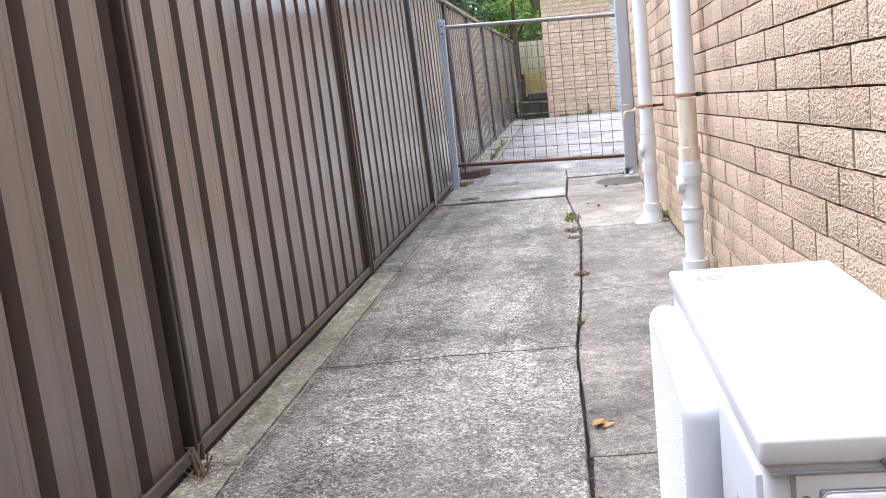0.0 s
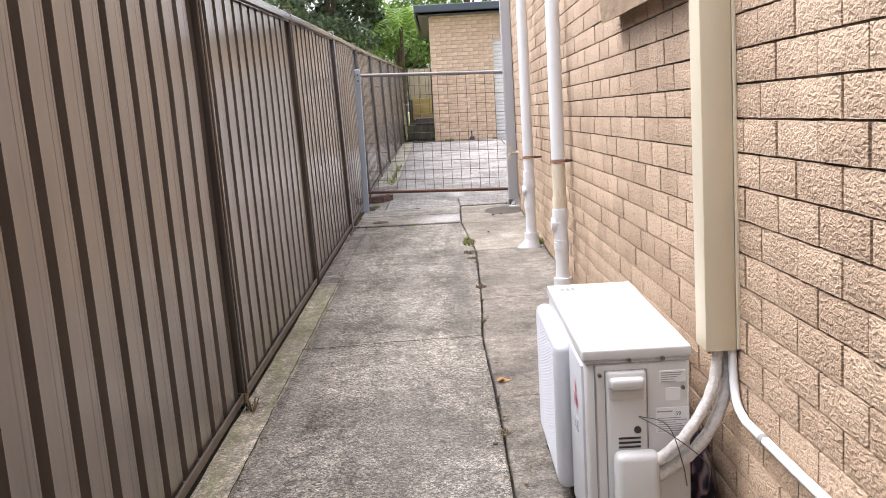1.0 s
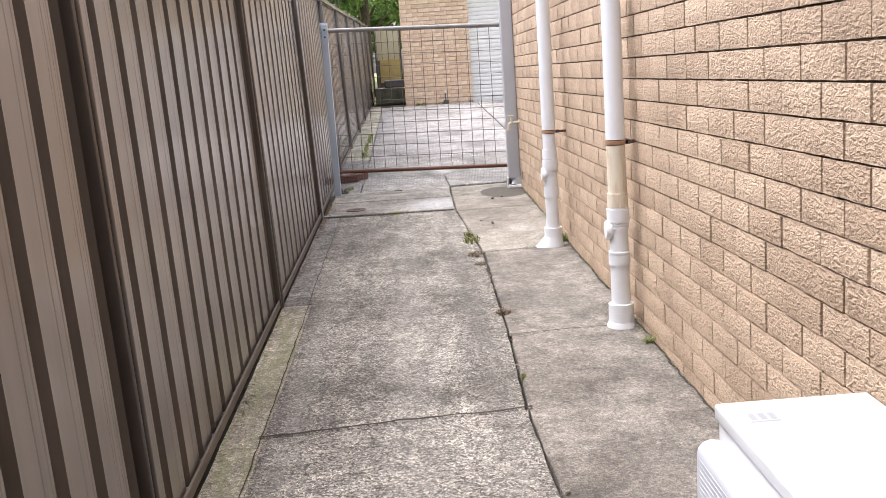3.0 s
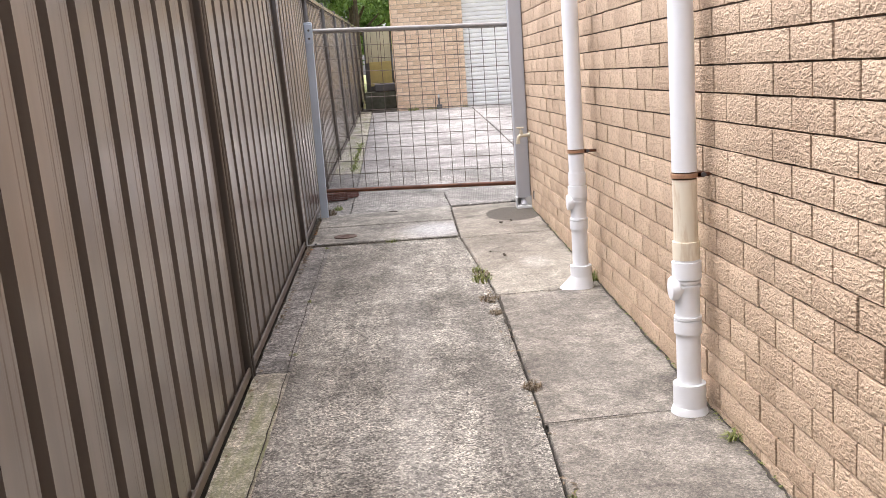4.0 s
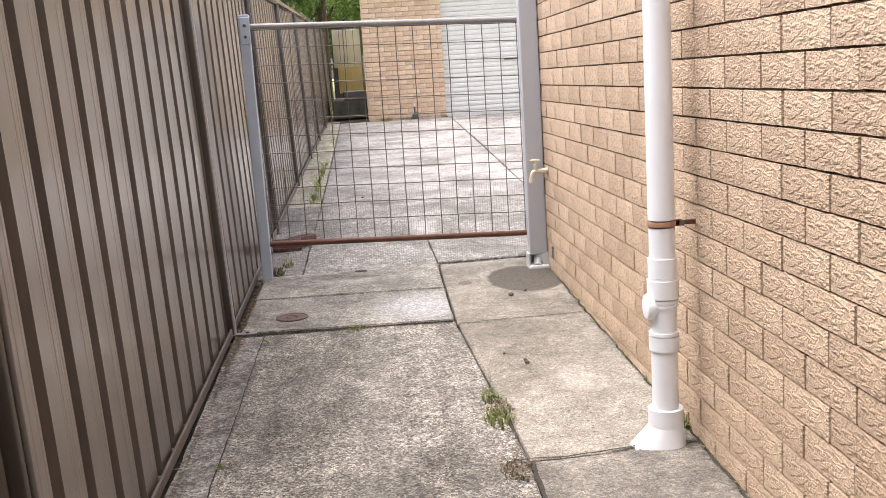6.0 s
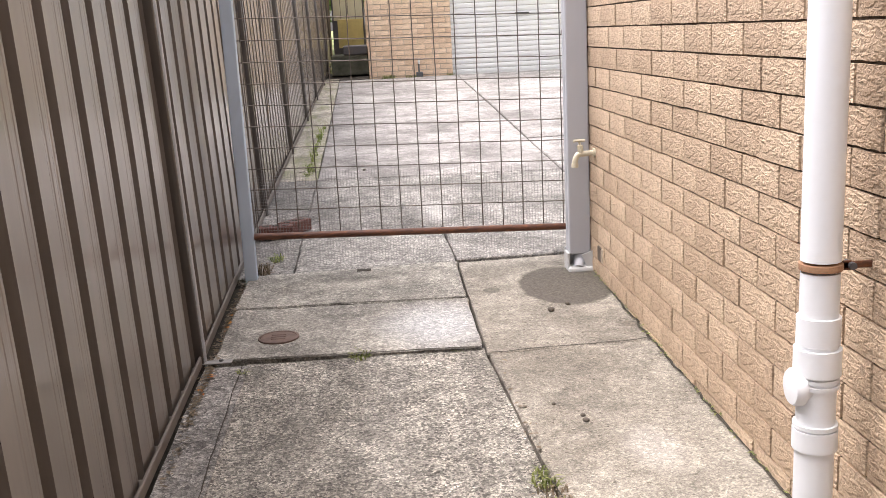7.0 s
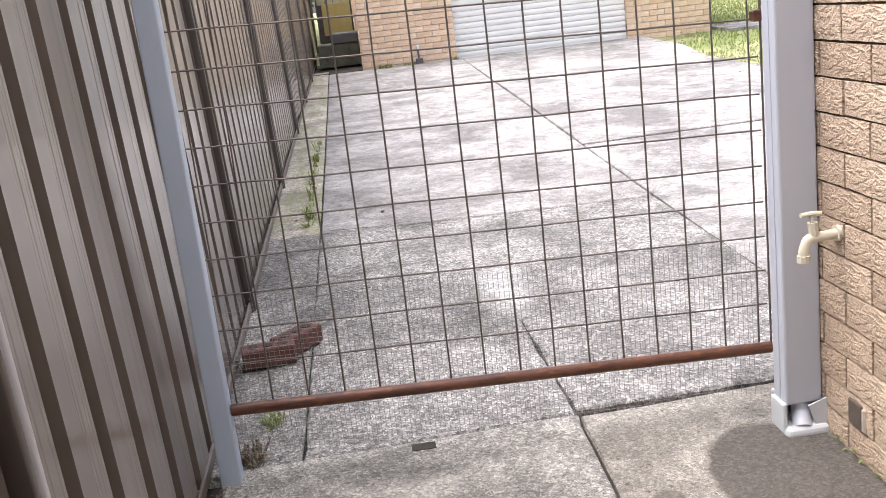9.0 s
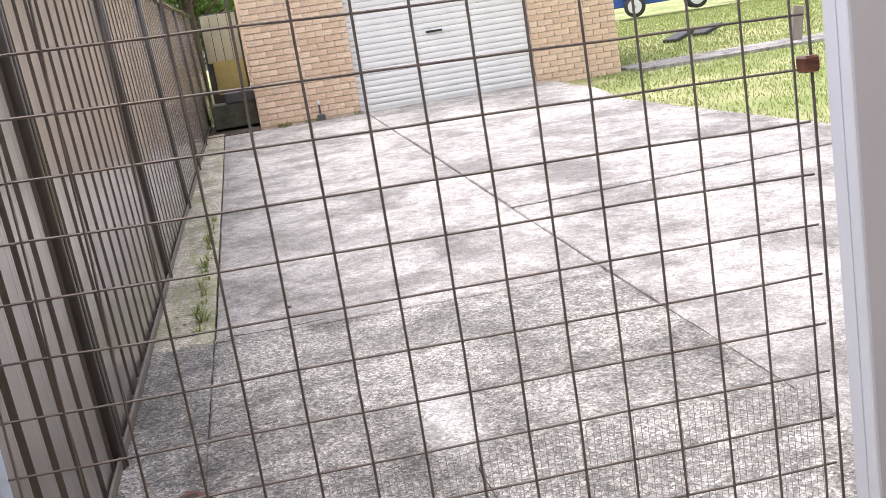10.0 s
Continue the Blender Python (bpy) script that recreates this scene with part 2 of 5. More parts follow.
RUST = plain_mat("rusty_steel", (0.105, 0.043, 0.026), 0.42, 0.2, 0.45, 9, 0.9, (0.27, 0.10, 0.035), (1, 1, 5), 0.002)
RUST_ORANGE = plain_mat("orange_rust", (0.36, 0.21, 0.125), 0.65, 0.1, 0.3, 26, 0.9, (0.14, 0.062, 0.036), fine=0.003)
GALV = plain_mat("galvanised_steel", (0.3, 0.295, 0.29), 0.6, 0.3, 0.1, 20, 0.2, (0.3, 0.27, 0.24), fine=0)
WIRE = plain_mat("dull_wire", (0.15, 0.132, 0.118), 0.6, 0.5, 0.25, 14, 0.4, (0.2, 0.1, 0.06), fine=0)
GREYPIPE = plain_mat("grey_painted_metal", (0.46, 0.475, 0.51), 0.5, 0.0, 0.05, 2.5, 0.1, (0.34, 0.32, 0.3), (1, 1, 0.3), 0)
POSTBLUE = plain_mat("blue_grey_steel", (0.46, 0.55, 0.67), 0.45, 0.1, 0.06, 4, 0.2, (0.3, 0.3, 0.3), (1, 1, 0.3), 0)
BLACK = plain_mat("black_plastic", (0.02, 0.02, 0.022), 0.5, fine=0)
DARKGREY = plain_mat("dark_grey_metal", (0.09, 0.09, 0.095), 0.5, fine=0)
FASCIA = plain_mat("slate_fascia", (0.07, 0.085, 0.11), 0.5, 0.0, 0.1, 3, fine=0)
DOORWHITE = plain_mat("white_roller_steel", (0.82, 0.81, 0.79), 0.45, 0.0, 0.04, 2, 0.12, (0.55, 0.5, 0.44), fine=0)
TAPMAT = plain_mat("cream_tap_paint", (0.6, 0.55, 0.42), 0.5, 0.0, 0.1, 30, 0.3, (0.35, 0.28, 0.2), fine=0)
REDBRICK = plain_mat("red_brick", (0.12, 0.052, 0.043), 0.9, 0.0, 0.25, 25, 0.4, (0.14, 0.08, 0.06))
GRASS = leaf_mat("lawn_blades", (0.15, 0.21, 0.05), (0.33, 0.37, 0.13))
WEED = leaf_mat("weed_green", (0.10, 0.13, 0.035), (0.26, 0.28, 0.09))
LEAF_FERN = leaf_mat("fern_green", (0.13, 0.26, 0.035), (0.34, 0.5, 0.11))
DRY = leaf_mat("dry_litter", (0.11, 0.085, 0.055), (0.27, 0.21, 0.14))
LEAF_DARK = leaf_mat("dark_foliage", (0.035, 0.062, 0.03), (0.19, 0.25, 0.14))
LEAF_LIGHT = leaf_mat("bright_foliage", (0.08, 0.16, 0.03), (0.26, 0.38, 0.10))
BARK = plain_mat("bark", (0.12, 0.09, 0.065), 0.95, 0.0, 0.4, 12, fine=0.01)
SOIL, sn, sl_, sb = material("lawn_ground", 0.95)
sl_.new(mix(sn, sl_, ramp(sn, sl_, tex_noise(sn, sl_, 0.8, 5, 0.6), [(0.42, grey3(0)), (0.6, grey3(1))]), (0.19, 0.23, 0.07), (0.33, 0.32, 0.16)), sb.inputs["Base Color"])
bump(sn, sl_, sb, tex_noise(sn, sl_, 40, 4), 0.8, 0.03)


# ---- builders ----
def ground_z(y):
    """The lane climbs gently towards the garage."""
    return 0.025 * max(-30.0, min(y, 60.0))


def mesh_object(name, bm, mat, smooth=False):
    me = bpy.data.meshes.new(name)
    bmesh.ops.recalc_face_normals(bm, faces=bm.faces)
    bm.to_mesh(me)
    bm.free()
    for mm in (mat if isinstance(mat, (list, tuple)) else [mat]):
        me.materials.append(mm)
    if smooth:
        for p in me.polygons:
            p.use_smooth = True
        me.set_sharp_from_angle(angle=radians(40))
    return new(name, me)


def part(name, bm, mat, parent, label="", smooth=False):
    ob = mesh_object(name, bm, mat, smooth)
    ob.parent = parent
    if label:
        tagged(ob, label)
    return ob


def base(name, m, label, category, group="", kind=""):
    ob = new(name)
    ob.empty_display_size = 0.1
    ob.matrix_basis = m
    return tagged(ob, label, category, group, kind)


def box(x0, x1, y0, y1, z0, z1, bevel=0.0, segs=2, bm=None):
    own = bmesh.new()
    bmesh.ops.create_cube(own, size=1.0)
    for v in own.verts:
        v.co = Vector(((x0 + x1) / 2 + v.co.x * (x1 - x0), (y0 + y1) / 2 + v.co.y * (y1 - y0), (z0 + z1) / 2 + v.co.z * (z1 - z0)))
    if bevel:
        bmesh.ops.bevel(own, geom=list(own.edges), offset=bevel, segments=segs, affect="EDGES", profile=0.5)
    return merge(bm, own)


def merge(bm, own):
    if bm is None:
        return own
    tmp = bpy.data.meshes.new("tmp")
    own.to_mesh(tmp)
    own.free()
    bm.from_mesh(tmp)
    bpy.data.meshes.remove(tmp)
    return bm


def tube(points, radius, sides=10, bm=None, caps=True, radii=None):
    """A round bar swept along points."""
    own = bmesh.new()
    pts = [Vector(p) for p in points]
    rings = []
    ref = None
    for i, p in enumerate(pts):
        d = (pts[min(i + 1, len(pts) - 1)] - pts[max(i - 1, 0)]).normalized()
        if ref is None:
            ref = d.orthogonal().normalized()
        ref = (ref - d * ref.dot(d)).normalized()
        side = d.cross(ref)
        r = radii[i] if radii else radius
        rings.append([own.verts.new(p + (ref * math.cos(a) + side * math.sin(a)) * r) for a in (2 * math.pi * k / sides for k in range(sides))])
    for a, b in zip(rings, rings[1:]):
        for k in range(sides):
            own.faces.new((a[k], a[(k + 1) % sides], b[(k + 1) % sides], b[k]))
    if caps:
        own.faces.new(rings[0])
        own.faces.new(rings[-1])
    return merge(bm, own)


def lathe(profile, sides=28, centre=(0, 0, 0), bm=None):
    """A body turned round z from (radius, height) pairs."""
    own = bmesh.new()
    rings = [[own.verts.new((centre[0] + r * math.cos(2 * math.pi * k / sides), centre[1] + r * math.sin(2 * math.pi * k / sides), centre[2] + z)) for k in range(sides)] for r, z in profile]
    for a, b in zip(rings, rings[1:]):
        for k in range(sides):
            own.faces.new((a[k], a[(k + 1) % sides], b[(k + 1) % sides], b[k]))
    own.faces.new(rings[0])
    own.faces.new(rings[-1])
    return merge(bm, own)


def curve_points(pts, steps=8):
    """A smooth line through the points."""
    p = [Vector(v) for v in pts]
    p = [2 * p[0] - p[1]] + p + [2 * p[-1] - p[-2]]
    out = []
    for i in range(1, len(p) - 2):
        for s in range(steps):
            t = s / steps
            a, b, c, d = p[i - 1], p[i], p[i + 1], p[i + 2]
            out.append(0.5 * ((2 * b) + (c - a) * t + (2 * a - 5 * b + 4 * c - d) * t * t + (3 * b - a - 3 * c + d) * t ** 3))
    return out + [p[-2]]


def raw_mesh(name, verts, faces, mat, smooth=False):
    me = bpy.data.meshes.new(name)
    me.from_pydata(verts, [], faces)
    me.materials.append(mat)
    if smooth:
        for p in me.polygons:
            p.use_smooth = True
    return new(name, me)


# ---- ground and paving ----
def build_ground():
    bm = bmesh.new()
    ys = [-400, -30, -13, -6, 0, 6, 13, 40, 1500]
    xs = [-800, -40, -4, 0, 4, 12, 40, 800]
    rows = [[bm.verts.new((x, y, ground_z(y) - 0.06)) for x in xs] for y in ys]
    for a, b in zip(rows, rows[1:]):
        for k in range(len(xs) - 1):
            bm.faces.new((a[k], a[k + 1], b[k + 1], b[k]))
    tagged(mesh_object("ground", bm, SOIL), "patchy green lawn and bare soil", "ground", kind="structure")


def slab(parent, corners, mat, lift=0.0, gap=0.008, label=""):
    """A cast slab with slightly ragged, worn edges; corners run round it."""
    bm = bmesh.new()
    c = [Vector((x, y, 0)) for x, y in corners]
    mid = sum(c, Vector()) / len(c)
    line = []
    for a, b in zip(c, c[1:] + c[:1]):
        steps = max(2, int((b - a).length / 0.07))
        inward = Vector((-(b - a).y, (b - a).x, 0)).normalized()
        if inward.dot(mid - a) < 0:
            inward = -inward
        for s in range(steps):
            p = a.lerp(b, s / steps)
            wob = noise.noise(p * 7) * 0.004 + noise.noise(p * 31) * 0.003
            line.append((p + inward * (gap + (wob if s else 0.004)), inward))
    def at(p, d):
        return bm.verts.new((p.x, p.y, ground_z(p.y) + lift + d))
    low = [at(p, -0.08) for p, _ in line]
    edge = [at(p, -0.006 - 0.003 * noise.noise(p * 19)) for p, _ in line]
    top = [at(p + (mid - p).normalized() * 0.009, 0) for p, _ in line]
    for a, b in ((low, edge), (edge, top)):
        for k in range(len(line)):
            j = (k + 1) % len(line)
            bm.faces.new((a[k], a[j], b[j], b[k]))
    bm.faces.new(top)
    return part("concrete_slab", bm, mat, parent, label)


def build_paving():
    bed = bmesh.new()
    for y0, y1 in ((-14, -6), (-6, 0), (0, 6), (6, 12.5)):
        v = [bed.verts.new((x, y, ground_z(y) - 0.035)) for x, y in ((-1.8, y0), (3.1 if y0 >= 0 else 0.2, y0), (3.1 if y0 >= 0 else 0.2, y1), (-1.8, y1))]
        bed.faces.new(v)
    lane = tagged(mesh_object("pavement", bed, DIRT_AND_SHADE), "old weathered concrete lane with dirty open joints", "paving", kind="structure")
    # main strip of the lane
    main = [(-14, -0.585), (-6.38, -0.585), (-5.42, -0.603), (-4.5, -0.57), (-2.77, -0.54), (-1.16, -0.62), (-0.49, -0.613), (0.13, -0.604)]
    def mid_x(y):
        for (a, xa), (b, xb) in zip(main, main[1:]):
            if a <= y <= b:
                return xa + (xb - xa) * (y - a) / (b - a)
        return -0.604
    def left_x(y):
        return -1.517 + 0.02 * min(1, max(0, (y + 5.4) / 4.3))
    for y0, y1, lift in ((-14, -9.2, 0), (-9.2, -5.45, 0.003), (-5.45, -1.12, 0)):
        steps = [y for y, _ in main if y0 + 0.1 < y < y1 - 0.1]
        skew = {-5.45: 0.085}
        across = lambda y, k, u: (left_x(y) + (mid_x(y) - left_x(y)) * u, y + k * u + 0.018 * noise.noise(Vector((u * 4, y, 7.0))) * (k > 0))
        low_edge = [across(y0, skew.get(y0, 0), u / 6) for u in range(7)]
        high_edge = [across(y1, skew.get(y1, 0), u / 6) for u in range(6, -1, -1)]
        slab(lane, low_edge + [(mid_x(y), y) for y in steps] + high_edge, CONC, lift, 0.005 if y0 == -9.2 or y1 == -1.12 else 0.009)
    slab(lane, [(-1.622, -1.1), (mid_x(-1.16), -1.15), (mid_x(-0.49), -0.52), (-1.622, -0.48)], CONC_WASHED, 0.012)
    slab(lane, [(-1.622, -0.48), (mid_x(-0.49), -0.52), (-0.604, 0.10), (-1.622, 0.06)], CONC_WASHED, 0.012)
    # strip along the house
    cuts = [-14, -8.6, -6.36, -4.5, -2.76, -1.2, 0.1]
    for y0, y1 in zip(cuts, cuts[1:]):
        inner = [(mid_x(y), y) for y, _ in reversed(main) if y0 + 0.05 < y < y1 - 0.05]
        slab(lane, [(mid_x(y0), y0), (0.03, y0 + 0.03), (0.03, y1 + 0.04), (mid_x(y1), y1)] + inner, CONC_SMOOTH_PALE if y0 > -3 else CONC_SMOOTH, random.uniform(0.0, 0.004), 0.005)
    # narrow strip under the fence
    for y0, y1 in ((-14, -8.9), (-8.9, -6.3), (-6.3, -3.72), (-3.72, -1.14)):
        slab(lane, [(-1.64, y0), (left_x(y0) + 0.016, y0), (left_x(y1) + 0.016, y1), (-1.64, y1)], CONC_MID if y0 > -4 else CONC_STRIP, 0.004, 0.001)
    # behind the gate
    slab(lane, [(-1.4, 0.06), (-0.604, 0.11), (-0.62, 0.95), (-1.4, 0.95)], CONC_MID, 0.006, 0.003)
    slab(lane, [(-0.604, 0.11), (0.39, 0.14), (0.395, 0.95), (-0.62, 0.95)], CONC_MID, 0.014, 0.003)
    slab(lane, [(-1.4, 0.95), (0.395, 0.95), (0.4, 1.75), (-1.4, 1.6)], CONC_MID, 0.0, -0.002)
    slab(lane, [(-1.4, 1.6), (0.4, 1.75), (0.4, 2.55), (-1.4, 2.68)], CONC_MID, 0.0, 0.001)
    slab(lane, [(-1.4, 2.68), (0.4, 2.55), (0.48, 7.2), (-1.42, 7.2)], CONC_PALE, 0.004)
    slab(lane, [(-1.42, 7.2), (0.48, 7.2), (0.565, 12.46), (-1.45, 12.46)], CONC_PALE, 0.0)
    slab(lane, [(0.39, 0.14), (3.3, 0.14), (3.2, 4.4), (0.43, 4.3)], CONC_PALE, -0.004)
    slab(lane, [(0.43, 4.3), (3.2, 4.4), (3.0, 8.7), (0.51, 8.3)], CONC_PALE, 0.004)
    slab(lane, [(0.51, 8.3), (3.0, 8.7), (3.3, 10.4), (3.35, 12.46), (0.565, 12.46)], CONC_PALE, 0.0)
    for y0, y1, a, b in ((0.06, 2.7, -1.4, -1.4), (2.7, 7.2, -1.4, -1.42), (7.2, 12.46, -1.42, -1.45), (12.46, 12.9, -1.45, -1.45)):
        slab(lane, [(-1.72, y0), (a, y0), (b, y1), (-1.72, y1)], CONC_MID if y0 < 1 else CONC_STRIP, 0.003, 0.001)
    slab(lane, [(4.55, 12.0), (14, 11.7), (14, 12.7), (4.55, 12.95)], CONC_PALE, -0.01)


# ---- brickwork ----
def brick_meshes(prefix, length, height, depth, mat, rough, variants=6, cols=5, rows=2):
    """Bricks that face -x, origin at the middle of the face, with an uneven face."""
    out = []
    for k in range(variants):
        verts, faces = [], []
        for j in range(rows + 1):
            for i in range(cols + 1):
                edge = i in (0, cols) or j in (0, rows)
                u, w = i / cols - 0.5, j / rows - 0.5
                d = 0.0015 if edge else -rough * random.random()
                if j in (0, rows) and 0 < i < cols:
                    w += random.uniform(-0.022, 0.012) * (1 if j else -1)
                verts.append((d, u * length, w * height))
        nf = len(verts)
        ring = [i for i in range(cols + 1)] + [j * (cols + 1) + cols for j in range(1, rows + 1)] + [rows * (cols + 1) + i for i in range(cols - 1, -1, -1)] + [j * (cols + 1) for j in range(rows - 1, 0, -1)]
        for j in range(rows):
            for i in range(cols):
                a = j * (cols + 1) + i
                faces.append((a, a + cols + 1, a + cols + 2, a + 1))
        for sy, sz in ((-0.5, -0.5), (0.5, -0.5), (0.5, 0.5), (-0.5, 0.5)):
            verts.append((depth, sy * length, sz * height))
        n = nf
        corners = [0, cols, (rows + 1) * (cols + 1) - 1, rows * (cols + 1)]
        for q in range(4):
            a, b = ring.index(corners[q]), ring.index(corners[(q + 1) % 4])
            seg = ring[a:b + 1] if b > a else ring[a:] + ring[:b + 1]
            faces.append((*seg, n + (q + 1) % 4, n + q))
        me = bpy.data.meshes.new(prefix)
        me.from_pydata(verts, [], faces)
        me.materials.append(mat)
        out.append((me, verts, faces))
    return out


def lay_bricks(owner, spots, meshes, mat, turn, near):
    """spots: (y, z, length) along a wall; those for which near() holds become single bricks, the rest one mesh."""
    verts, faces = [], []
    for y, z, cut in spots:
        me, bv, bf = random.choice(meshes)
        m = turn @ Matrix.Translation((random.uniform(-0.002, 0.002), y, z)) @ Matrix.Diagonal((1, cut, 1, 1))
        if near(y, z):
            ob = new("brick", me)
            ob.parent = owner
            ob.matrix_basis = m
        else:
            o = len(verts)
            verts += [tuple(m @ Vector(v)) for v in bv]
            faces += [tuple(i + o for i in f) for f in bf]
    if verts:
        me = bpy.data.meshes.new("brick_courses")
        me.from_pydata(verts, [], faces)
        me.materials.append(mat)
        ob = new("brick_courses", me)
        ob.parent = owner
        tagged(ob, kind="stuff")


def bond(y0, y1, z0, z1, pitch, course, origin_y, origin_z, keep=lambda y, z: True, joint=0.01):
    out = []
    k0, k1 = math.floor((z0 - origin_z) / course), math.ceil((z1 - origin_z) / course)
    for k in range(k0, k1):
        zc = origin_z + (k + 0.5) * course
        shift = (k % 2) * 0.5 * pitch + random.uniform(-0.006, 0.006)
        y = origin_y + shift + pitch * (math.floor((y0 - origin_y) / pitch) - 1)
        while y < y1:
            a, b = max(y + joint / 2, y0), min(y + pitch - joint / 2, y1)
            if b - a > 0.04 and keep((a + b) / 2, zc):
                out.append(((a + b) / 2, zc, (b - a) / (pitch - joint)))
            y += pitch
    return out


WALL_TOP = 3.3
SPOTS_HOUSE = bond(-13.0, -0.02, -0.33, WALL_TOP, 0.2425, 0.086, -4.069, 1.025 - 0.086, lambda y, z: z > ground_z(y) - 0.08, 0.0095)
# the courses fall slightly against the lane
SPOTS_HOUSE = [(y, z - 0.0042 * (y + 3.0), cut) for y, z, cut in SPOTS_HOUSE]


def build_house():
    bm = box(0.0105, 0.26, -13.0, -0.03, -0.5, WALL_TOP)
    wall = tagged(mesh_object("wall_house", bm, MORTAR), "tan rock-faced brick side wall of a house with raked joints", "wall", kind="structure")
    # plain walls and roof that close the house
    shell = box(0.26, 7.0, -0.28, -0.03, -0.5, WALL_TOP)
    box(0.26, 7.0, -13.0, -12.75, -0.5, WALL_TOP, bm=shell)
    box(6.75, 7.0, -12.75, -0.28, -0.5, WALL_TOP, bm=shell)
    tagged(mesh_object("wall_house_sides", shell, MORTAR_PALE), "plain outer walls of the house", "wall", kind="structure")
    rf = bmesh.new()
    e = [rf.verts.new(p) for p in ((0.0, -13.1, WALL_TOP), (7.1, -13.1, WALL_TOP), (7.1, 0.05, WALL_TOP), (0.0, 0.05, WALL_TOP), (3.5, -10.0, 4.6), (3.5, -3.0, 4.6))]
    for f in ((0, 1, 4), (1, 2, 5, 4), (2, 3, 5), (3, 0, 4, 5), (3, 2, 1, 0)):
        rf.faces.new([e[k] for k in f])
    tagged(mesh_object("roof_house", rf, FASCIA), "plain dark hipped roof over the house", "roof", kind="structure")
    # unseen dark wall added to close the lane behind and darken the fence
    tagged(mesh_object("rear_light_block", box(-2.4, 0.0, -11.9, -11.6, -0.6, 4.4), MORTAR), "unseen dark wall added to close the lane and cut light", "wall", kind="structure")
    return wall


def build_garage():
    wall = tagged(mesh_object("wall_garage", box(-0.91, 0.5, 12.515, 12.76, 0.1, 3.1), MORTAR_PALE), "cream and tan brick front wall of a garage", "wall", kind="structure")
    bmr = box(3.14, 4.46, 12.515, 12.76, 0.1, 3.1)
    box(0.5, 3.14, 12.515, 12.76, 2.6, 3.1, bm=bmr)
    box(-0.91, -0.66, 12.76, 19.0, 0.1, 3.1, bm=bmr)
    box(4.21, 4.46, 12.76, 19.0, 0.1, 3.1, bm=bmr)
    box(-0.66, 4.21, 18.75, 19.0, 0.1, 3.1, bm=bmr)
    wall2 = tagged(mesh_object("wall_garage_sides", bmr, MORTAR_PALE), "cream and tan brick garage walls round a roller door", "wall", kind="structure")
    roof = base("garage_roof", pose(0, 0, 0), "low roof with slate-blue gutter and dark eaves", "roof", kind="structure")
    part("roof_sheet", box(-1.22, 4.84, 12.2, 19.4, 3.28, 3.36, 0.01), FASCIA, roof)
    # dark grey paints the shade beneath the eaves
    part("soffit", box(-1.16, 4.78, 12.26, 19.3, 3.13, 3.16), DARKGREY, roof, "eaves lining, its shade painted in dark grey")
    part("gutter", box(-1.24, 4.84, 12.08, 12.22, 3.2, 3.36, 0.02), FASCIA, roof, "slate-blue front gutter")
    part("barge_board", box(-1.24, -1.2, 12.2, 19.4, 3.1, 3.36, 0.006), DARKGREY, roof)
    # roller door of rounded slats
    door = base("door_garage", pose(0, 12.6, 0.28), "white ribbed steel roller door, closed", "garage door", kind="structure")
    for k in range(27):
        z = 0.03 + k * 0.085
        prof = [(0.0, 0.0), (-0.012, 0.012), (-0.016, 0.04), (-0.012, 0.068), (0.0, 0.078), (0.004, 0.083)]
        bm = bmesh.new()
        a = [bm.verts.new((0.5, d, z + h)) for d, h in prof]
        b = [bm.verts.new((3.14, d, z + h)) for d, h in prof]
        for i in range(len(prof) - 1):
            bm.faces.new((a[i], b[i], b[i + 1], a[i + 1]))
        part("slat", bm, DOORWHITE, door)
    part("bottom_rail", box(0.5, 3.14, -0.02, 0.02, -0.005, 0.035, 0.004), DOORWHITE, door)
    part("door_handle", box(1.62, 1.86, -0.045, -0.02, 0.99, 1.02, 0.006), BLACK, door, "black pull handle")


# ---- fence ----
POSTS = [-13.8, -11.3, -8.78, -6.26, -3.75, -1.13, 1.5, 4.1, 6.6, 9.1, 11.6, 14.1, 16.6]
FENCE_H, LEAN = 1.80, 0.058


def fence_x(y):
    return -1.65 - 0.03 * max(0.0, min(1.0, (y - 0.3) / 2.0))


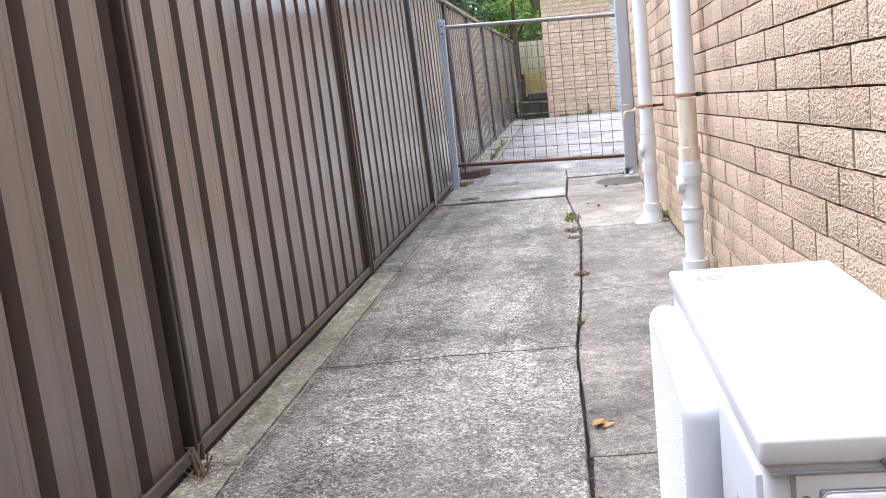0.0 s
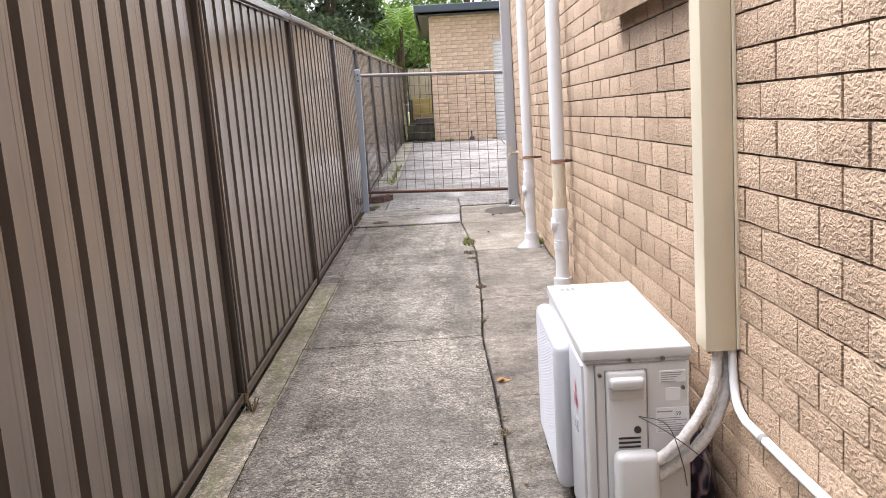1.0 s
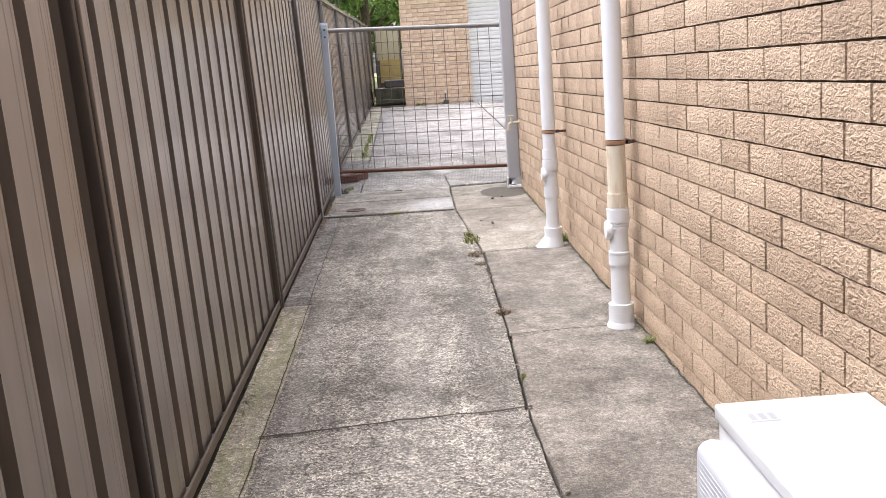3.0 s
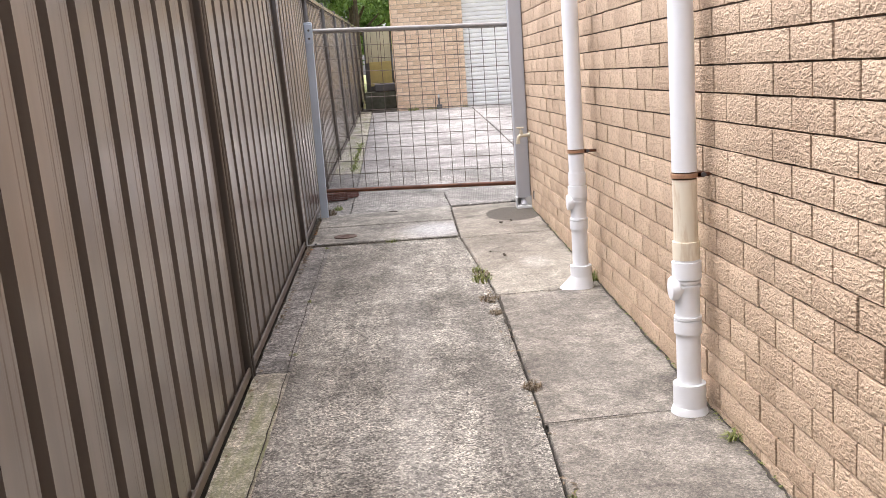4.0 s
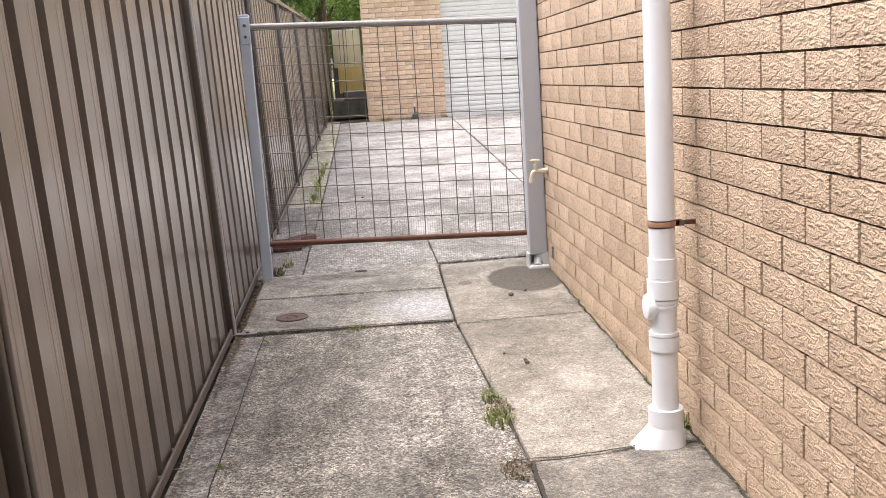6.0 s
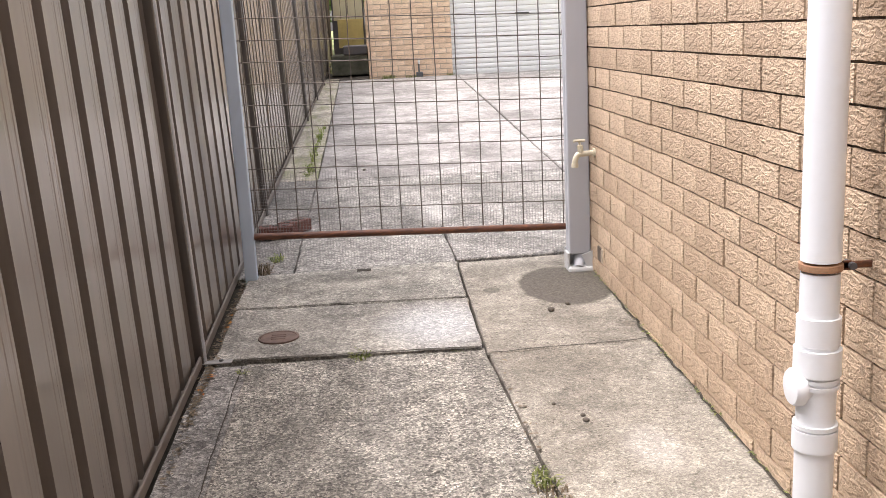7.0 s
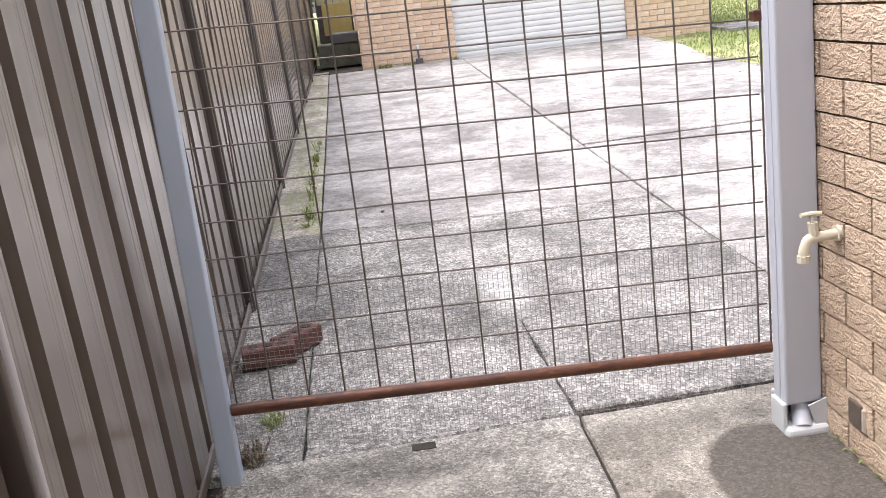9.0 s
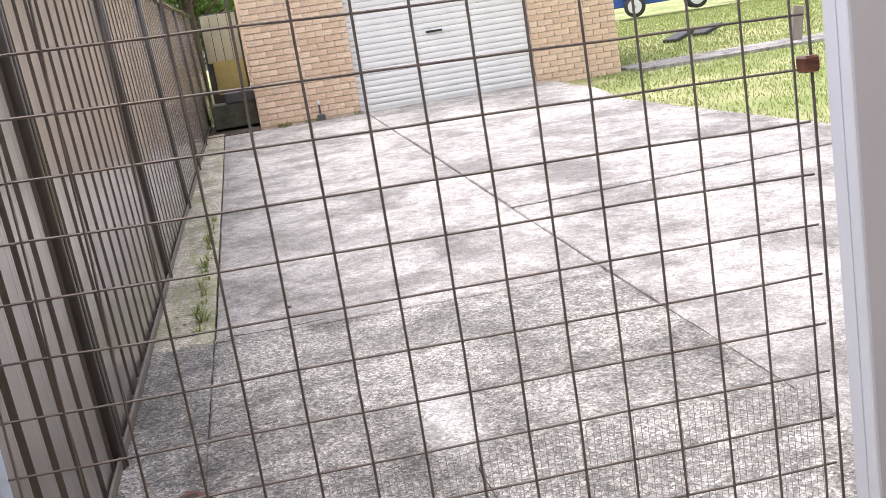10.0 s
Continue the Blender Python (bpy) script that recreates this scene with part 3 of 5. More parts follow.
def build_fence():
    fence = base("fence", pose(-1.65, 0, 0), "brown ribbed steel sheet fence on a concrete strip", "fence")
    for y0, y1 in zip(POSTS, POSTS[1:]):
        n = 12
        pitch = (y1 - y0 - 0.068) / n
        prof = []
        for k in range(n):
            s = y0 + 0.028 + k * pitch
            for f, d in ((0.0, 0.0), (0.32, 0.0), (0.34, -0.001), (0.39, -0.001), (0.41, 0.0), (0.50, 0.0), (0.52, -0.001), (0.57, -0.001), (0.59, 0.0), (0.645, 0.0), (0.66, -0.10), (0.93, -0.10), (0.965, 0.0)):
                prof.append((s + f * pitch, d))
        bm = bmesh.new()
        levels = 5
        rows = []
        for j in range(levels):
            h = j / (levels - 1)
            row = []
            for y, d in prof:
                z = ground_z(y) + 0.02 + h * (FENCE_H - 0.07)
                wob = 0.006 * noise.noise(Vector((y * 0.9, h * 2.0, 3.0)))
                row.append(bm.verts.new((fence_x(y) + 1.65 - 0.012 + d - LEAN * h + wob, y, z)))
            rows.append(row)
        for a, b in zip(rows, rows[1:]):
            for k in range(len(prof) - 1):
                bm.faces.new((a[k], a[k + 1], b[k + 1], b[k]))
        part("sheet", bm, FENCE, fence)
        for name, h0, h1, mat in (("bottom_rail", 0.012, 0.048, RAIL), ("top_rail", FENCE_H - 0.06, FENCE_H, CAP)):
            r = bmesh.new()
            # an open channel: a thin lip in front of the sheet, a web, and a lip behind
            web = (h0, h0 + 0.006) if name == "bottom_rail" else (h1 - 0.006, h1)
            for dx0, dx1, za, zb in ((-0.004, 0.004, h0, h1), (-0.125, -0.0045, *web), (-0.133, -0.1255, h0, h1)):
                ends = []
                for y in (y0, y1):
                    z, o = ground_z(y), fence_x(y) + 1.65 - LEAN * h0 / FENCE_H
                    c = min(0.003, (zb - za) / 3)
                    ends.append([r.verts.new((o + dx, y, z + dz)) for dx, dz in ((dx1, za), (dx1, zb - c), (dx1 - c, zb), (dx0, zb), (dx0, za))])
                for k in range(5):
                    r.faces.new((ends[0][k], ends[0][(k + 1) % 5], ends[1][(k + 1) % 5], ends[1][k]))
            if name == "top_rail":
                ends = []
                for y in (y0 + 0.032, y1 - 0.013):
                    z, o = ground_z(y), fence_x(y) + 1.65 - LEAN
                    ends.append([r.verts.new((o + dx, y, z + h1 + dz)) for dx, dz in ((0.022, -0.05), (0.022, -0.030), (0.016, -0.024), (0.016, -0.012), (0.008, -0.002), (-0.006, 0.006), (-0.04, 0.010), (-0.1, 0.010), (-0.1, -0.05))])
                for k in range(8):
                    r.faces.new((ends[0][k], ends[0][k + 1], ends[1][k + 1], ends[1][k]))
            part(name, r, mat, fence)
    for y in POSTS:
        z = ground_z(y)
        o = fence_x(y) + 1.65
        p = bmesh.new()
        # a rounded channel with a bead; dark plate paints the deep shadow gap beside it
        box(o - 0.06, o + 0.012, y - 0.012, y + 0.004, z - 0.02, z + FENCE_H + 0.02, 0.006, 3, p)
        box(o - 0.06, o + 0.006, y + 0.0185, y + 0.031, z - 0.02, z + FENCE_H + 0.02, 0.004, 2, p)
        box(o - 0.075, o - 0.061, y - 0.05, y + 0.03, z - 0.02, z + FENCE_H + 0.015, 0, 1, p)
        for v in p.verts:
            v.co.x -= LEAN * (v.co.z - z) / FENCE_H
        post = part("post", p, POST_STEEL, fence, "", True)
        bead = box(o - 0.05, o + 0.020, y + 0.0045, y + 0.0182, z - 0.02, z + FENCE_H + 0.02, 0.0064, 3)
        for v in bead.verts:
            v.co.x -= LEAN * (v.co.z - z) / FENCE_H
        # pale colour on this one bead paints the sky's reflection
        pale = y == -1.13
        part("bead", bead, GREYPIPE if pale else POST_STEEL, post, "bead painted pale for a sky highlight" if pale else "", True)


# ---- gate ----
def build_gate():
    post = base("gate_post", pose(-1.59, 0.0, 0.0), "blue-grey painted square steel gate post", "post")
    part("shaft", box(-0.028, 0.028, -0.028, 0.028, -0.03, 1.47, 0.004), POSTBLUE, post)
    part("cap", box(-0.03, 0.03, -0.03, 0.03, 1.47, 1.49, 0.005), POSTBLUE, post)
    part("bracket", box(-0.022, 0.034, -0.036, -0.028, 1.33, 1.475, 0.004), POSTBLUE, post)
    for z in (1.37, 1.43):
        bm = lathe([(0.0001, 0), (0.009, 0), (0.009, 0.006), (0.0001, 0.006)], 8)
        bmesh.ops.rotate(bm, verts=bm.verts, matrix=Matrix.Rotation(radians(90), 3, "X"))
        bmesh.ops.translate(bm, verts=bm.verts, vec=(0.005, -0.036, z))
        part("bolt", bm, DARKGREY, post)
    gate = base("gate", pose(0, 0.0, 0), "rusty welded wire mesh gate with steel tube rails, shut", "gate")
    xl, xr = -1.56, -0.062
    top = lambda x: 1.425 + (x - xl) / (xr - xl) * -0.045
    low = lambda x: 0.215 + (x - xl) / (xr - xl) * -0.045
    part("top_rail", tube([(x, 0, top(x)) for x in (xl, -0.8, xr)], 0.016, 14), GALV, gate, "dull galvanised tube", True)
    part("bottom_rail", tube([(x, 0, low(x)) for x in (xl, -0.8, xr)], 0.0165, 14), RUST, gate, "rust-brown steel tube", True)
    for k in range(16):
        x = -0.0895 - 0.097 * k
        if x < xl + 0.01:
            break
        pts = [(x + 0.0025 * noise.noise(Vector((x * 9, j * 0.7, 0))), 0.012, low(x) + (top(x) - low(x)) * j / 8) for j in range(9)]
        part("wire", tube(pts, 0.0025, 6), WIRE, gate)
    for j in range(1, 13):
        pts = [(xl + (xr - xl) * i / 12, 0.0165, low(xl + (xr - xl) * i / 12) + 0.025 + 0.0973 * j + 0.003 * noise.noise(Vector((i * 0.6, j * 3.1, 5)))) for i in range(13)]
        part("wire", tube(pts, 0.0025, 6), WIRE, gate)
    part("stile", tube([(xr + 0.004, 0.006, low(xr) - 0.01), (xr + 0.004, 0.006, top(xr) + 0.01)], 0.003, 8), WIRE, gate, "rough dark end bar")
    part("latch", box(xr - 0.02, xr + 0.012, -0.012, 0.02, 1.065, 1.095, 0.004, 1), RUST, gate, "small rusty latch")
    # fine aviary netting along the foot
    bm = bmesh.new()
    def strand(a, b, r=0.0006):
        a, b = Vector(a), Vector(b)
        d = (b - a).normalized()
        s = d.orthogonal().normalized() * r
        t = d.cross(s)
        ra = [bm.verts.new(a + s * math.cos(q) + t * math.sin(q)) for q in (0.5, 2.6, 4.7)]
        rb = [bm.verts.new(b + s * math.cos(q) + t * math.sin(q)) for q in (0.5, 2.6, 4.7)]
        for i in range(3):
            bm.faces.new((ra[i], ra[(i + 1) % 3], rb[(i + 1) % 3], rb[i]))
    step = 0.0135
    for i in range(int((xr - xl) / step)):
        x = xl + i * step
        wave = 0.004 * noise.noise(Vector((x * 5, 0, 0)))
        strand((x, 0.024 + wave, low(x) - 0.15 + 0.02 * noise.noise(Vector((x * 3, 2, 0)))), (x, 0.024, low(x) + 0.30))
    for j in range(32):
        z = -0.14 + j * step
        strand((xl, 0.0246, low(xl) + z), (xr, 0.0246, low(xr) + z), 0.0005)
    netting = part("netting", bm, GALV, gate, "fine wire netting tied along the foot")
    tagged(netting, kind="stuff")


# ---- pipes on the house wall ----
def build_downpipe(x, y, group, toe, z_band, z_top_collar, z_tee, z_low_collar, z_base):
    gz = ground_z(y)
    pipe = base("downpipe", pose(x, y, gz), "white PVC waste pipe with rusty wall bracket", "pipe", group)
    r = 0.040
    part("upper_pipe", lathe([(r - 0.003, z_band + 0.012), (r, z_band + 0.012), (r, 3.3), (r - 0.003, 3.3)], 28), PVC, pipe, "", True)
    part("stained_pipe", lathe([(r - 0.001, z_top_collar + 0.02), (r - 0.001, z_band - 0.012)], 28), PVC if toe else STAINED, pipe, "" if toe else "rust-streaked length of white pipe", True)
    c = z_top_collar
    part("reducer", lathe([(r, c + 0.01), (r + 0.004, c + 0.012), (r + 0.004, c + 0.07), (r, c + 0.0705)], 28), PVC if toe else STAINED, pipe, "", True)
    def collar(zc, h, rr):
        part("collar", lathe([(r - 0.002, zc - h), (rr, zc - h), (rr, zc + h), (r - 0.002, zc + h)], 32), PVC, pipe, "", True)
    collar(c - 0.025, 0.028, r + 0.008)
    collar(c - 0.062, 0.004, r + 0.0055)
    collar(c - 0.077, 0.004, r + 0.0055)
    collar(z_low_collar + 0.030, 0.0045, r + 0.0055)
    collar(z_low_collar, 0.022, r + 0.006)
    part("lower_pipe", lathe([(r, z_base - 0.01), (r, c + 0.012)], 28), PVC, pipe, "", True)
    # round inspection cap to the side
    bm = lathe([(0.034, 0.0), (0.034, 0.045), (0.04, 0.046), (0.04, 0.062), (0.036, 0.068), (0.008, 0.071)], 26)
    bmesh.ops.rotate(bm, verts=bm.verts, matrix=Matrix.Rotation(radians(-90), 3, "Y"))
    bmesh.ops.translate(bm, verts=bm.verts, vec=(0.012, 0, z_tee))
    part("inspection_cap", bm, PVC, pipe, "round white screw cap", True)
    part("base_socket", lathe([(r, -0.02), (0.054, -0.02), (0.054, z_base), (r - 0.002, z_base)], 28), PVC, pipe, "", True)
    if not toe:
        bm = lathe([(0.05, -0.02), (0.064, -0.02), (0.061, 0.012), (0.056, 0.026), (0.05, 0.027)], 28)
        for v in bm.verts:
            v.co *= 1 + 0.06 * noise.noise(v.co * 22)
        part("foot", bm, PVC, pipe, "", True)
    if toe:
        bm = bmesh.new()
        tops = [(0.054 * math.cos(a), 0.054 * math.sin(a), 0.06) for a in (2 * math.pi * k / 20 for k in range(20))]
        lows = [(0.062 * math.cos(a) - (0.065 if math.cos(a) < 0 else 0) * abs(math.cos(a)), 0.066 * math.sin(a), -0.01) for a in (2 * math.pi * k / 20 for k in range(20))]
        a = [bm.verts.new(p) for p in tops]
        b = [bm.verts.new(p) for p in lows]
        for k in range(20):
            bm.faces.new((a[k], a[(k + 1) % 20], b[(k + 1) % 20], b[k]))
        bm.faces.new(b)
        part("foot", bm, PVC, pipe, "", True)
    part("band", lathe([(r + 0.001, z_band - 0.007), (r + 0.003, z_band - 0.0065), (r + 0.0035, z_band), (r + 0.003, z_band + 0.0065), (r + 0.001, z_band + 0.007)], 28), RUST_ORANGE, pipe, "rusty steel strap", True)
    br = box(r, r + 0.02, -0.012, -0.006, z_band - 0.01, z_band + 0.01, 0.002)
    box(0.03, -x + 0.01, -0.012, -0.004, z_band - 0.007, z_band + 0.007, 0.002, 1, br)
    bolt = tube([(r + 0.018, -0.022, z_band), (r + 0.018, 0.012, z_band)], 0.008, 8)
    part("bracket", br, RUST, pipe, "dark rusty wall stub")
    part("bolt", bolt, DARKGREY, pipe)
    return pipe


def build_grey_downpipe():
    z = ground_z(-0.15)
    pipe = base("rainwater_pipe", pose(-0.052, -0.15, z), "flat grey painted metal rainwater pipe with white foot", "pipe")
    part("shaft", box(-0.05, 0.05, -0.03, 0.035, 0.075, 3.35, 0.006), GREYPIPE, pipe)
    part("seam", box(-0.052, -0.046, 0.0, 0.037, 0.08, 3.35, 0.001), GREYPIPE, pipe)
    shoe = box(-0.06, 0.06, -0.062, 0.042, -0.02, 0.022, 0.016, 3)
    box(-0.062, -0.05, -0.04, 0.04, 0.0, 0.085, 0.004, 2, shoe)
    box(-0.06, 0.06, 0.036, 0.044, 0.0, 0.1, 0.003, 1, shoe)
    flap = bmesh.new()
    fv = [[flap.verts.new(p) for p in ((0.004, y, 0.075), (0.062, y, 0.095), (0.062, y, 0.0), (0.03, y, 0.0))] for y in (-0.048, -0.042)]
    flap.faces.new(fv[0])
    flap.faces.new(fv[1])
    for k in range(4):
        flap.faces.new((fv[0][k], fv[0][(k + 1) % 4], fv[1][(k + 1) % 4], fv[1][k]))
    merge(shoe, flap)
    part("foot", shoe, WHITE, pipe, "cut white plastic foot")
    part("outlet", tube(curve_points([(0, 0.0, 0.09), (0.0, -0.005, 0.045), (-0.01, -0.04, 0.01)], 5), 0.026, 14), GREYPIPE, pipe, "", True)


def build_tap():
    tap = base("garden_tap", pose(0.0, -0.28, 0.555), "cream painted brass garden tap on the wall", "tap")
    part("flange", tube([(0.006, 0, 0), (-0.008, 0, 0)], 0.02, 16), TAPMAT, tap)
    part("body", tube(curve_points([(-0.004, 0, 0), (-0.04, 0, -0.003), (-0.075, 0, -0.006), (-0.088, 0, -0.03), (-0.09, 0, -0.05)], 5), 0.0125, 12), TAPMAT, tap, "", True)
    part("spout_nut", tube([(-0.09, 0, -0.045), (-0.09, 0, -0.062)], 0.016, 10), TAPMAT, tap)
    part("bonnet", tube([(-0.062, 0, 0.0), (-0.066, 0, 0.035)], 0.013, 8), TAPMAT, tap)
    part("stem", tube([(-0.066, 0, 0.035), (-0.069, 0, 0.052)], 0.005, 8), TAPMAT, tap)
    part("handle", tube([(-0.095, 0, 0.055), (-0.069, 0, 0.057), (-0.043, 0, 0.055)], 0.006, 8), TAPMAT, tap)


# ---- air conditioner ----
GREYINK = plain_mat("grey_ink", (0.27, 0.28, 0.3), 0.6, vary=0.05, fine=0)


def build_aircon():
    g = ground_z(-7.283)
    ac = base("air_conditioner", pose(-0.2635, -7.283, g, 1.3), "white outdoor air conditioner unit standing on the concrete", "air conditioner")
    X, Y, Z0, Z1 = 0.1415, 0.432, 0.03, 0.535
    part("body", box(-X, X, -Y, Y, Z0, Z1, 0.012, 3), OFFWHITE, ac, "", True)
    part("lid", box(-X - 0.005, X + 0.005, -Y - 0.006, Y + 0.006, Z1 - 0.006, Z1 + 0.025, 0.006, 3), WHITE, ac, "white lid with rounded rim", True)
    cool = plain_mat("cool_white_plastic", (0.49, 0.51, 0.55), 0.45, vary=0.03, dirt=0.1, dirt_col=(0.45, 0.43, 0.4), fine=0)
    fan = part("fan_cover", box(-X - 0.05, -X + 0.01, -0.16, Y - 0.01, 0.05, Z1 - 0.03, 0.028, 4), cool, ac, "bulging white fan guard", True)
    for k in range(36):
        z = 0.09 + k * 0.011
        part("slot", box(-X - 0.0512, -X - 0.049, -0.12, Y - 0.05, z, z + 0.002), cool, fan)
    part("front_panel", box(-X - 0.008, -X + 0.006, -Y + 0.012, -0.17, 0.045, Z1 - 0.02, 0.006, 2), cool, ac, "", True)
    logo = bmesh.new()
    for cy, cz in ((-0.315, 0.425), (-0.332, 0.385), (-0.298, 0.385)):
        vs = [logo.verts.new((-X - 0.0105, cy + a, cz + b)) for a, b in ((0, 0.024), (0.014, 0), (0, -0.024), (-0.014, 0))]
        logo.faces.new(vs)
    part("emblem", logo, plain_mat("red_print", (0.5, 0.02, 0.03), 0.4, fine=0), ac, "red emblem shapes")
    bars = bmesh.new()
    for k in range(3):
        box(-X - 0.0105, -X - 0.0085, -0.34, -0.285, 0.325 - k * 0.013, 0.331 - k * 0.013, bm=bars)
    part("print", bars, GREYINK, ac, "small dark printed lines")
    ye = -Y
    # end panel with grip, louvres and valve cover
    part("end_panel", box(-X + 0.028, X - 0.006, ye - 0.004, ye + 0.004, 0.04, Z1 - 0.015, 0.003, 1), OFFWHITE, ac)
    part("groove", box(-X + 0.053, -X + 0.167, ye - 0.0065, ye - 0.003, 0.045, Z1 - 0.033, 0.003, 2), GREYINK, ac)
    part("seam", box(-X + 0.0255, -X + 0.0275, ye - 0.005, ye - 0.001, 0.04, Z1 - 0.012), GREYINK, ac)
    part("seam", box(-X + 0.006, X - 0.004, ye - 0.0055, ye - 0.001, Z1 - 0.0155, Z1 - 0.0135), GREYINK, ac)
    grip = part("service_cover", box(-X + 0.055, -X + 0.165, ye - 0.012, ye + 0.002, 0.06, Z1 - 0.035, 0.01, 3), OFFWHITE, ac, "", True)
    part("grip_hood", box(-X + 0.062, -X + 0.158, ye - 0.034, ye - 0.006, Z1 - 0.085, Z1 - 0.05, 0.012, 3), WHITE, grip, "", True)
    part("grip_recess", box(-X + 0.064, -X + 0.156, ye - 0.0145, ye - 0.008, Z1 - 0.115, Z1 - 0.085, 0.006, 2), OFFWHITE, grip)
    for k in range(7):
        z = Z1 - 0.225 - k * 0.0125
        part("louvre", box(-X + 0.085, -X + 0.145, ye - 0.0145, ye - 0.009, z, z + 0.0055, 0.001, 1), BLACK, grip)
    part("cable_hole", tube([(-X + 0.137, ye - 0.015, Z1 - 0.2), (-X + 0.137, ye - 0.004, Z1 - 0.2)], 0.01, 12), BLACK, grip)
    part("valve_cover", box(-X + 0.07, -X + 0.19, ye - 0.055, ye + 0.004, 0.04, 0.28, 0.02, 3), WHITE, ac, "white moulded valve cover", True)
    for u, w, z0, z1, txt in ((0.2, 0.07, Z1 - 0.075, Z1 - 0.042, 0), (0.215, 0.04, Z1 - 0.125, Z1 - 0.09, 1), (0.188, 0.09, Z1 - 0.215, Z1 - 0.145, 2)):
        st = part("sticker", box(-X + u, -X + u + w, ye - 0.0062, ye - 0.004, z0, z1), plain_mat("sticker_paper", (0.72, 0.73, 0.74), 0.4, vary=0.02, fine=0), ac, "pale printed sticker")
        lines = bmesh.new()
        if txt == 0:
            for k in range(5):
                box(-X + u + 0.004, -X + u + w * (0.5 + 0.4 * random.random()), ye - 0.0068, ye - 0.006, z1 - 0.007 - k * 0.006, z1 - 0.0045 - k * 0.006, bm=lines)
        elif txt == 2:
            for k in range(7):
                box(-X + u + 0.006, -X + u + w * (0.55 + 0.4 * random.random()), ye - 0.0068, ye - 0.006, z1 - 0.03 - k * 0.006, z1 - 0.0278 - k * 0.006, bm=lines)
            box(-X + u + 0.004, -X + u + 0.045, ye - 0.0068, ye - 0.006, z1 - 0.012, z1 - 0.0085, bm=lines)
        if lines.verts:
            part("print", lines, GREYINK, st)
        else:
            lines.free()
    fc = bpy.data.curves.new("number_print", "FONT")
    fc.body, fc.size, fc.align_x = "59", 0.0165, "CENTER"
    fc.materials.append(DARKGREY)
    num = new("number_print", fc)
    num.parent = ac
    num.matrix_basis = pose(-X + 0.248, ye - 0.0068, Z1 - 0.168, 90, 0, 0)
    for u, z in ((0.04, Z1 - 0.045), (0.12, Z1 - 0.006), (0.21, Z1 - 0.006), (0.262, Z1 - 0.09)):
        part("screw", tube([(-X + u, ye - 0.012, z), (-X + u, ye, z)], 0.0055, 10), DARKGREY, ac)
    lid_print = box(-X + 0.03, -X + 0.085, Y - 0.1, Y - 0.095, Z1 + 0.0245, Z1 + 0.0256)
    for k in range(3):
        box(-X + 0.035 + 0.018 * k, -X + 0.046 + 0.018 * k, Y - 0.09, Y - 0.06, Z1 + 0.0245, Z1 + 0.0256, bm=lid_print)
    part("print", lid_print, GREYINK, ac, "small grey caution print")
    for y in (-0.28, 0.28):
        part("foot", box(-X - 0.02, X + 0.01, y - 0.025, y + 0.025, -0.003, 0.034, 0.004), DARKGREY, ac)


def build_aircon_lines():
    duct = base("pipe_duct", pose(-0.045, -7.72, 0.355), "cream plastic duct cover fixed to the brick wall", "duct")
    part("cover", box(-0.045, 0.036, -0.052, 0.052, 0.0, 3.0, 0.006, 2), CREAM, duct, "", True)
    part("back_plate", box(0.037, 0.046, -0.055, 0.055, 0.004, 3.0, 0.001, 1), CREAM, duct)
    lag = plain_mat("wrapped_insulation", (0.68, 0.67, 0.66), 0.6, 0.0, 0.12, 45, 0.8, (0.38, 0.37, 0.36), fine=0.012)
    line = base("insulated_pipes", pose(0, 0, 0), "two taped white insulated refrigerant pipes", "pipe")
    for pts, r in (([(-0.05, -7.73, 0.40), (-0.052, -7.735, 0.31), (-0.08, -7.75, 0.225), (-0.145, -7.762, 0.13), (-0.222, -7.757, 0.06)], 0.0155),
                   ([(-0.022, -7.715, 0.40), (-0.022, -7.72, 0.29), (-0.045, -7.735, 0.19), (-0.115, -7.745, 0.085), (-0.222, -7.74, 0.01)], 0.0175)):
        pts = curve_points(pts, 9)
        part("pipe", tube(pts, r, 14, radii=[r * (1 + 0.05 * math.sin(k * 1.3) + 0.03 * math.sin(k * 3.1)) for k in range(len(pts))]), lag, line, "", True)
    con = base("conduit", pose(0, 0, 0), "white plastic conduit clipped along the bricks", "conduit")
    part("pipe", tube(curve_points([(-0.016, -7.752, 0.37), (-0.016, -7.765, 0.27), (-0.017, -7.80, 0.215), (-0.02, -7.88, 0.197)], 6) + [Vector((-0.02, y, 0.195 - (y + 7.92) * 0.02)) for y in (-8.2, -9, -10, -12)], 0.0115, 12), PVC, con, "", True)
    for y in (-8.02, -9.1):
        part("saddle_clip", tube([(-0.02, y - 0.012, 0.198), (-0.02, y + 0.012, 0.197)], 0.0135, 12), GALV, con)
    cab = base("loose_cable", pose(0, 0, 0), "thin loose grey control wires", "cable")
    for k, e in enumerate((-0.10, -0.16)):
        part("strand", tube(curve_points([(-0.268, -7.73, 0.18), (-0.2, -7.79, 0.15 + 0.02 * k), (e, -7.78, 0.06), (e + 0.02, -7.74, -0.02)], 6), 0.0015, 6), DARKGREY, cab)


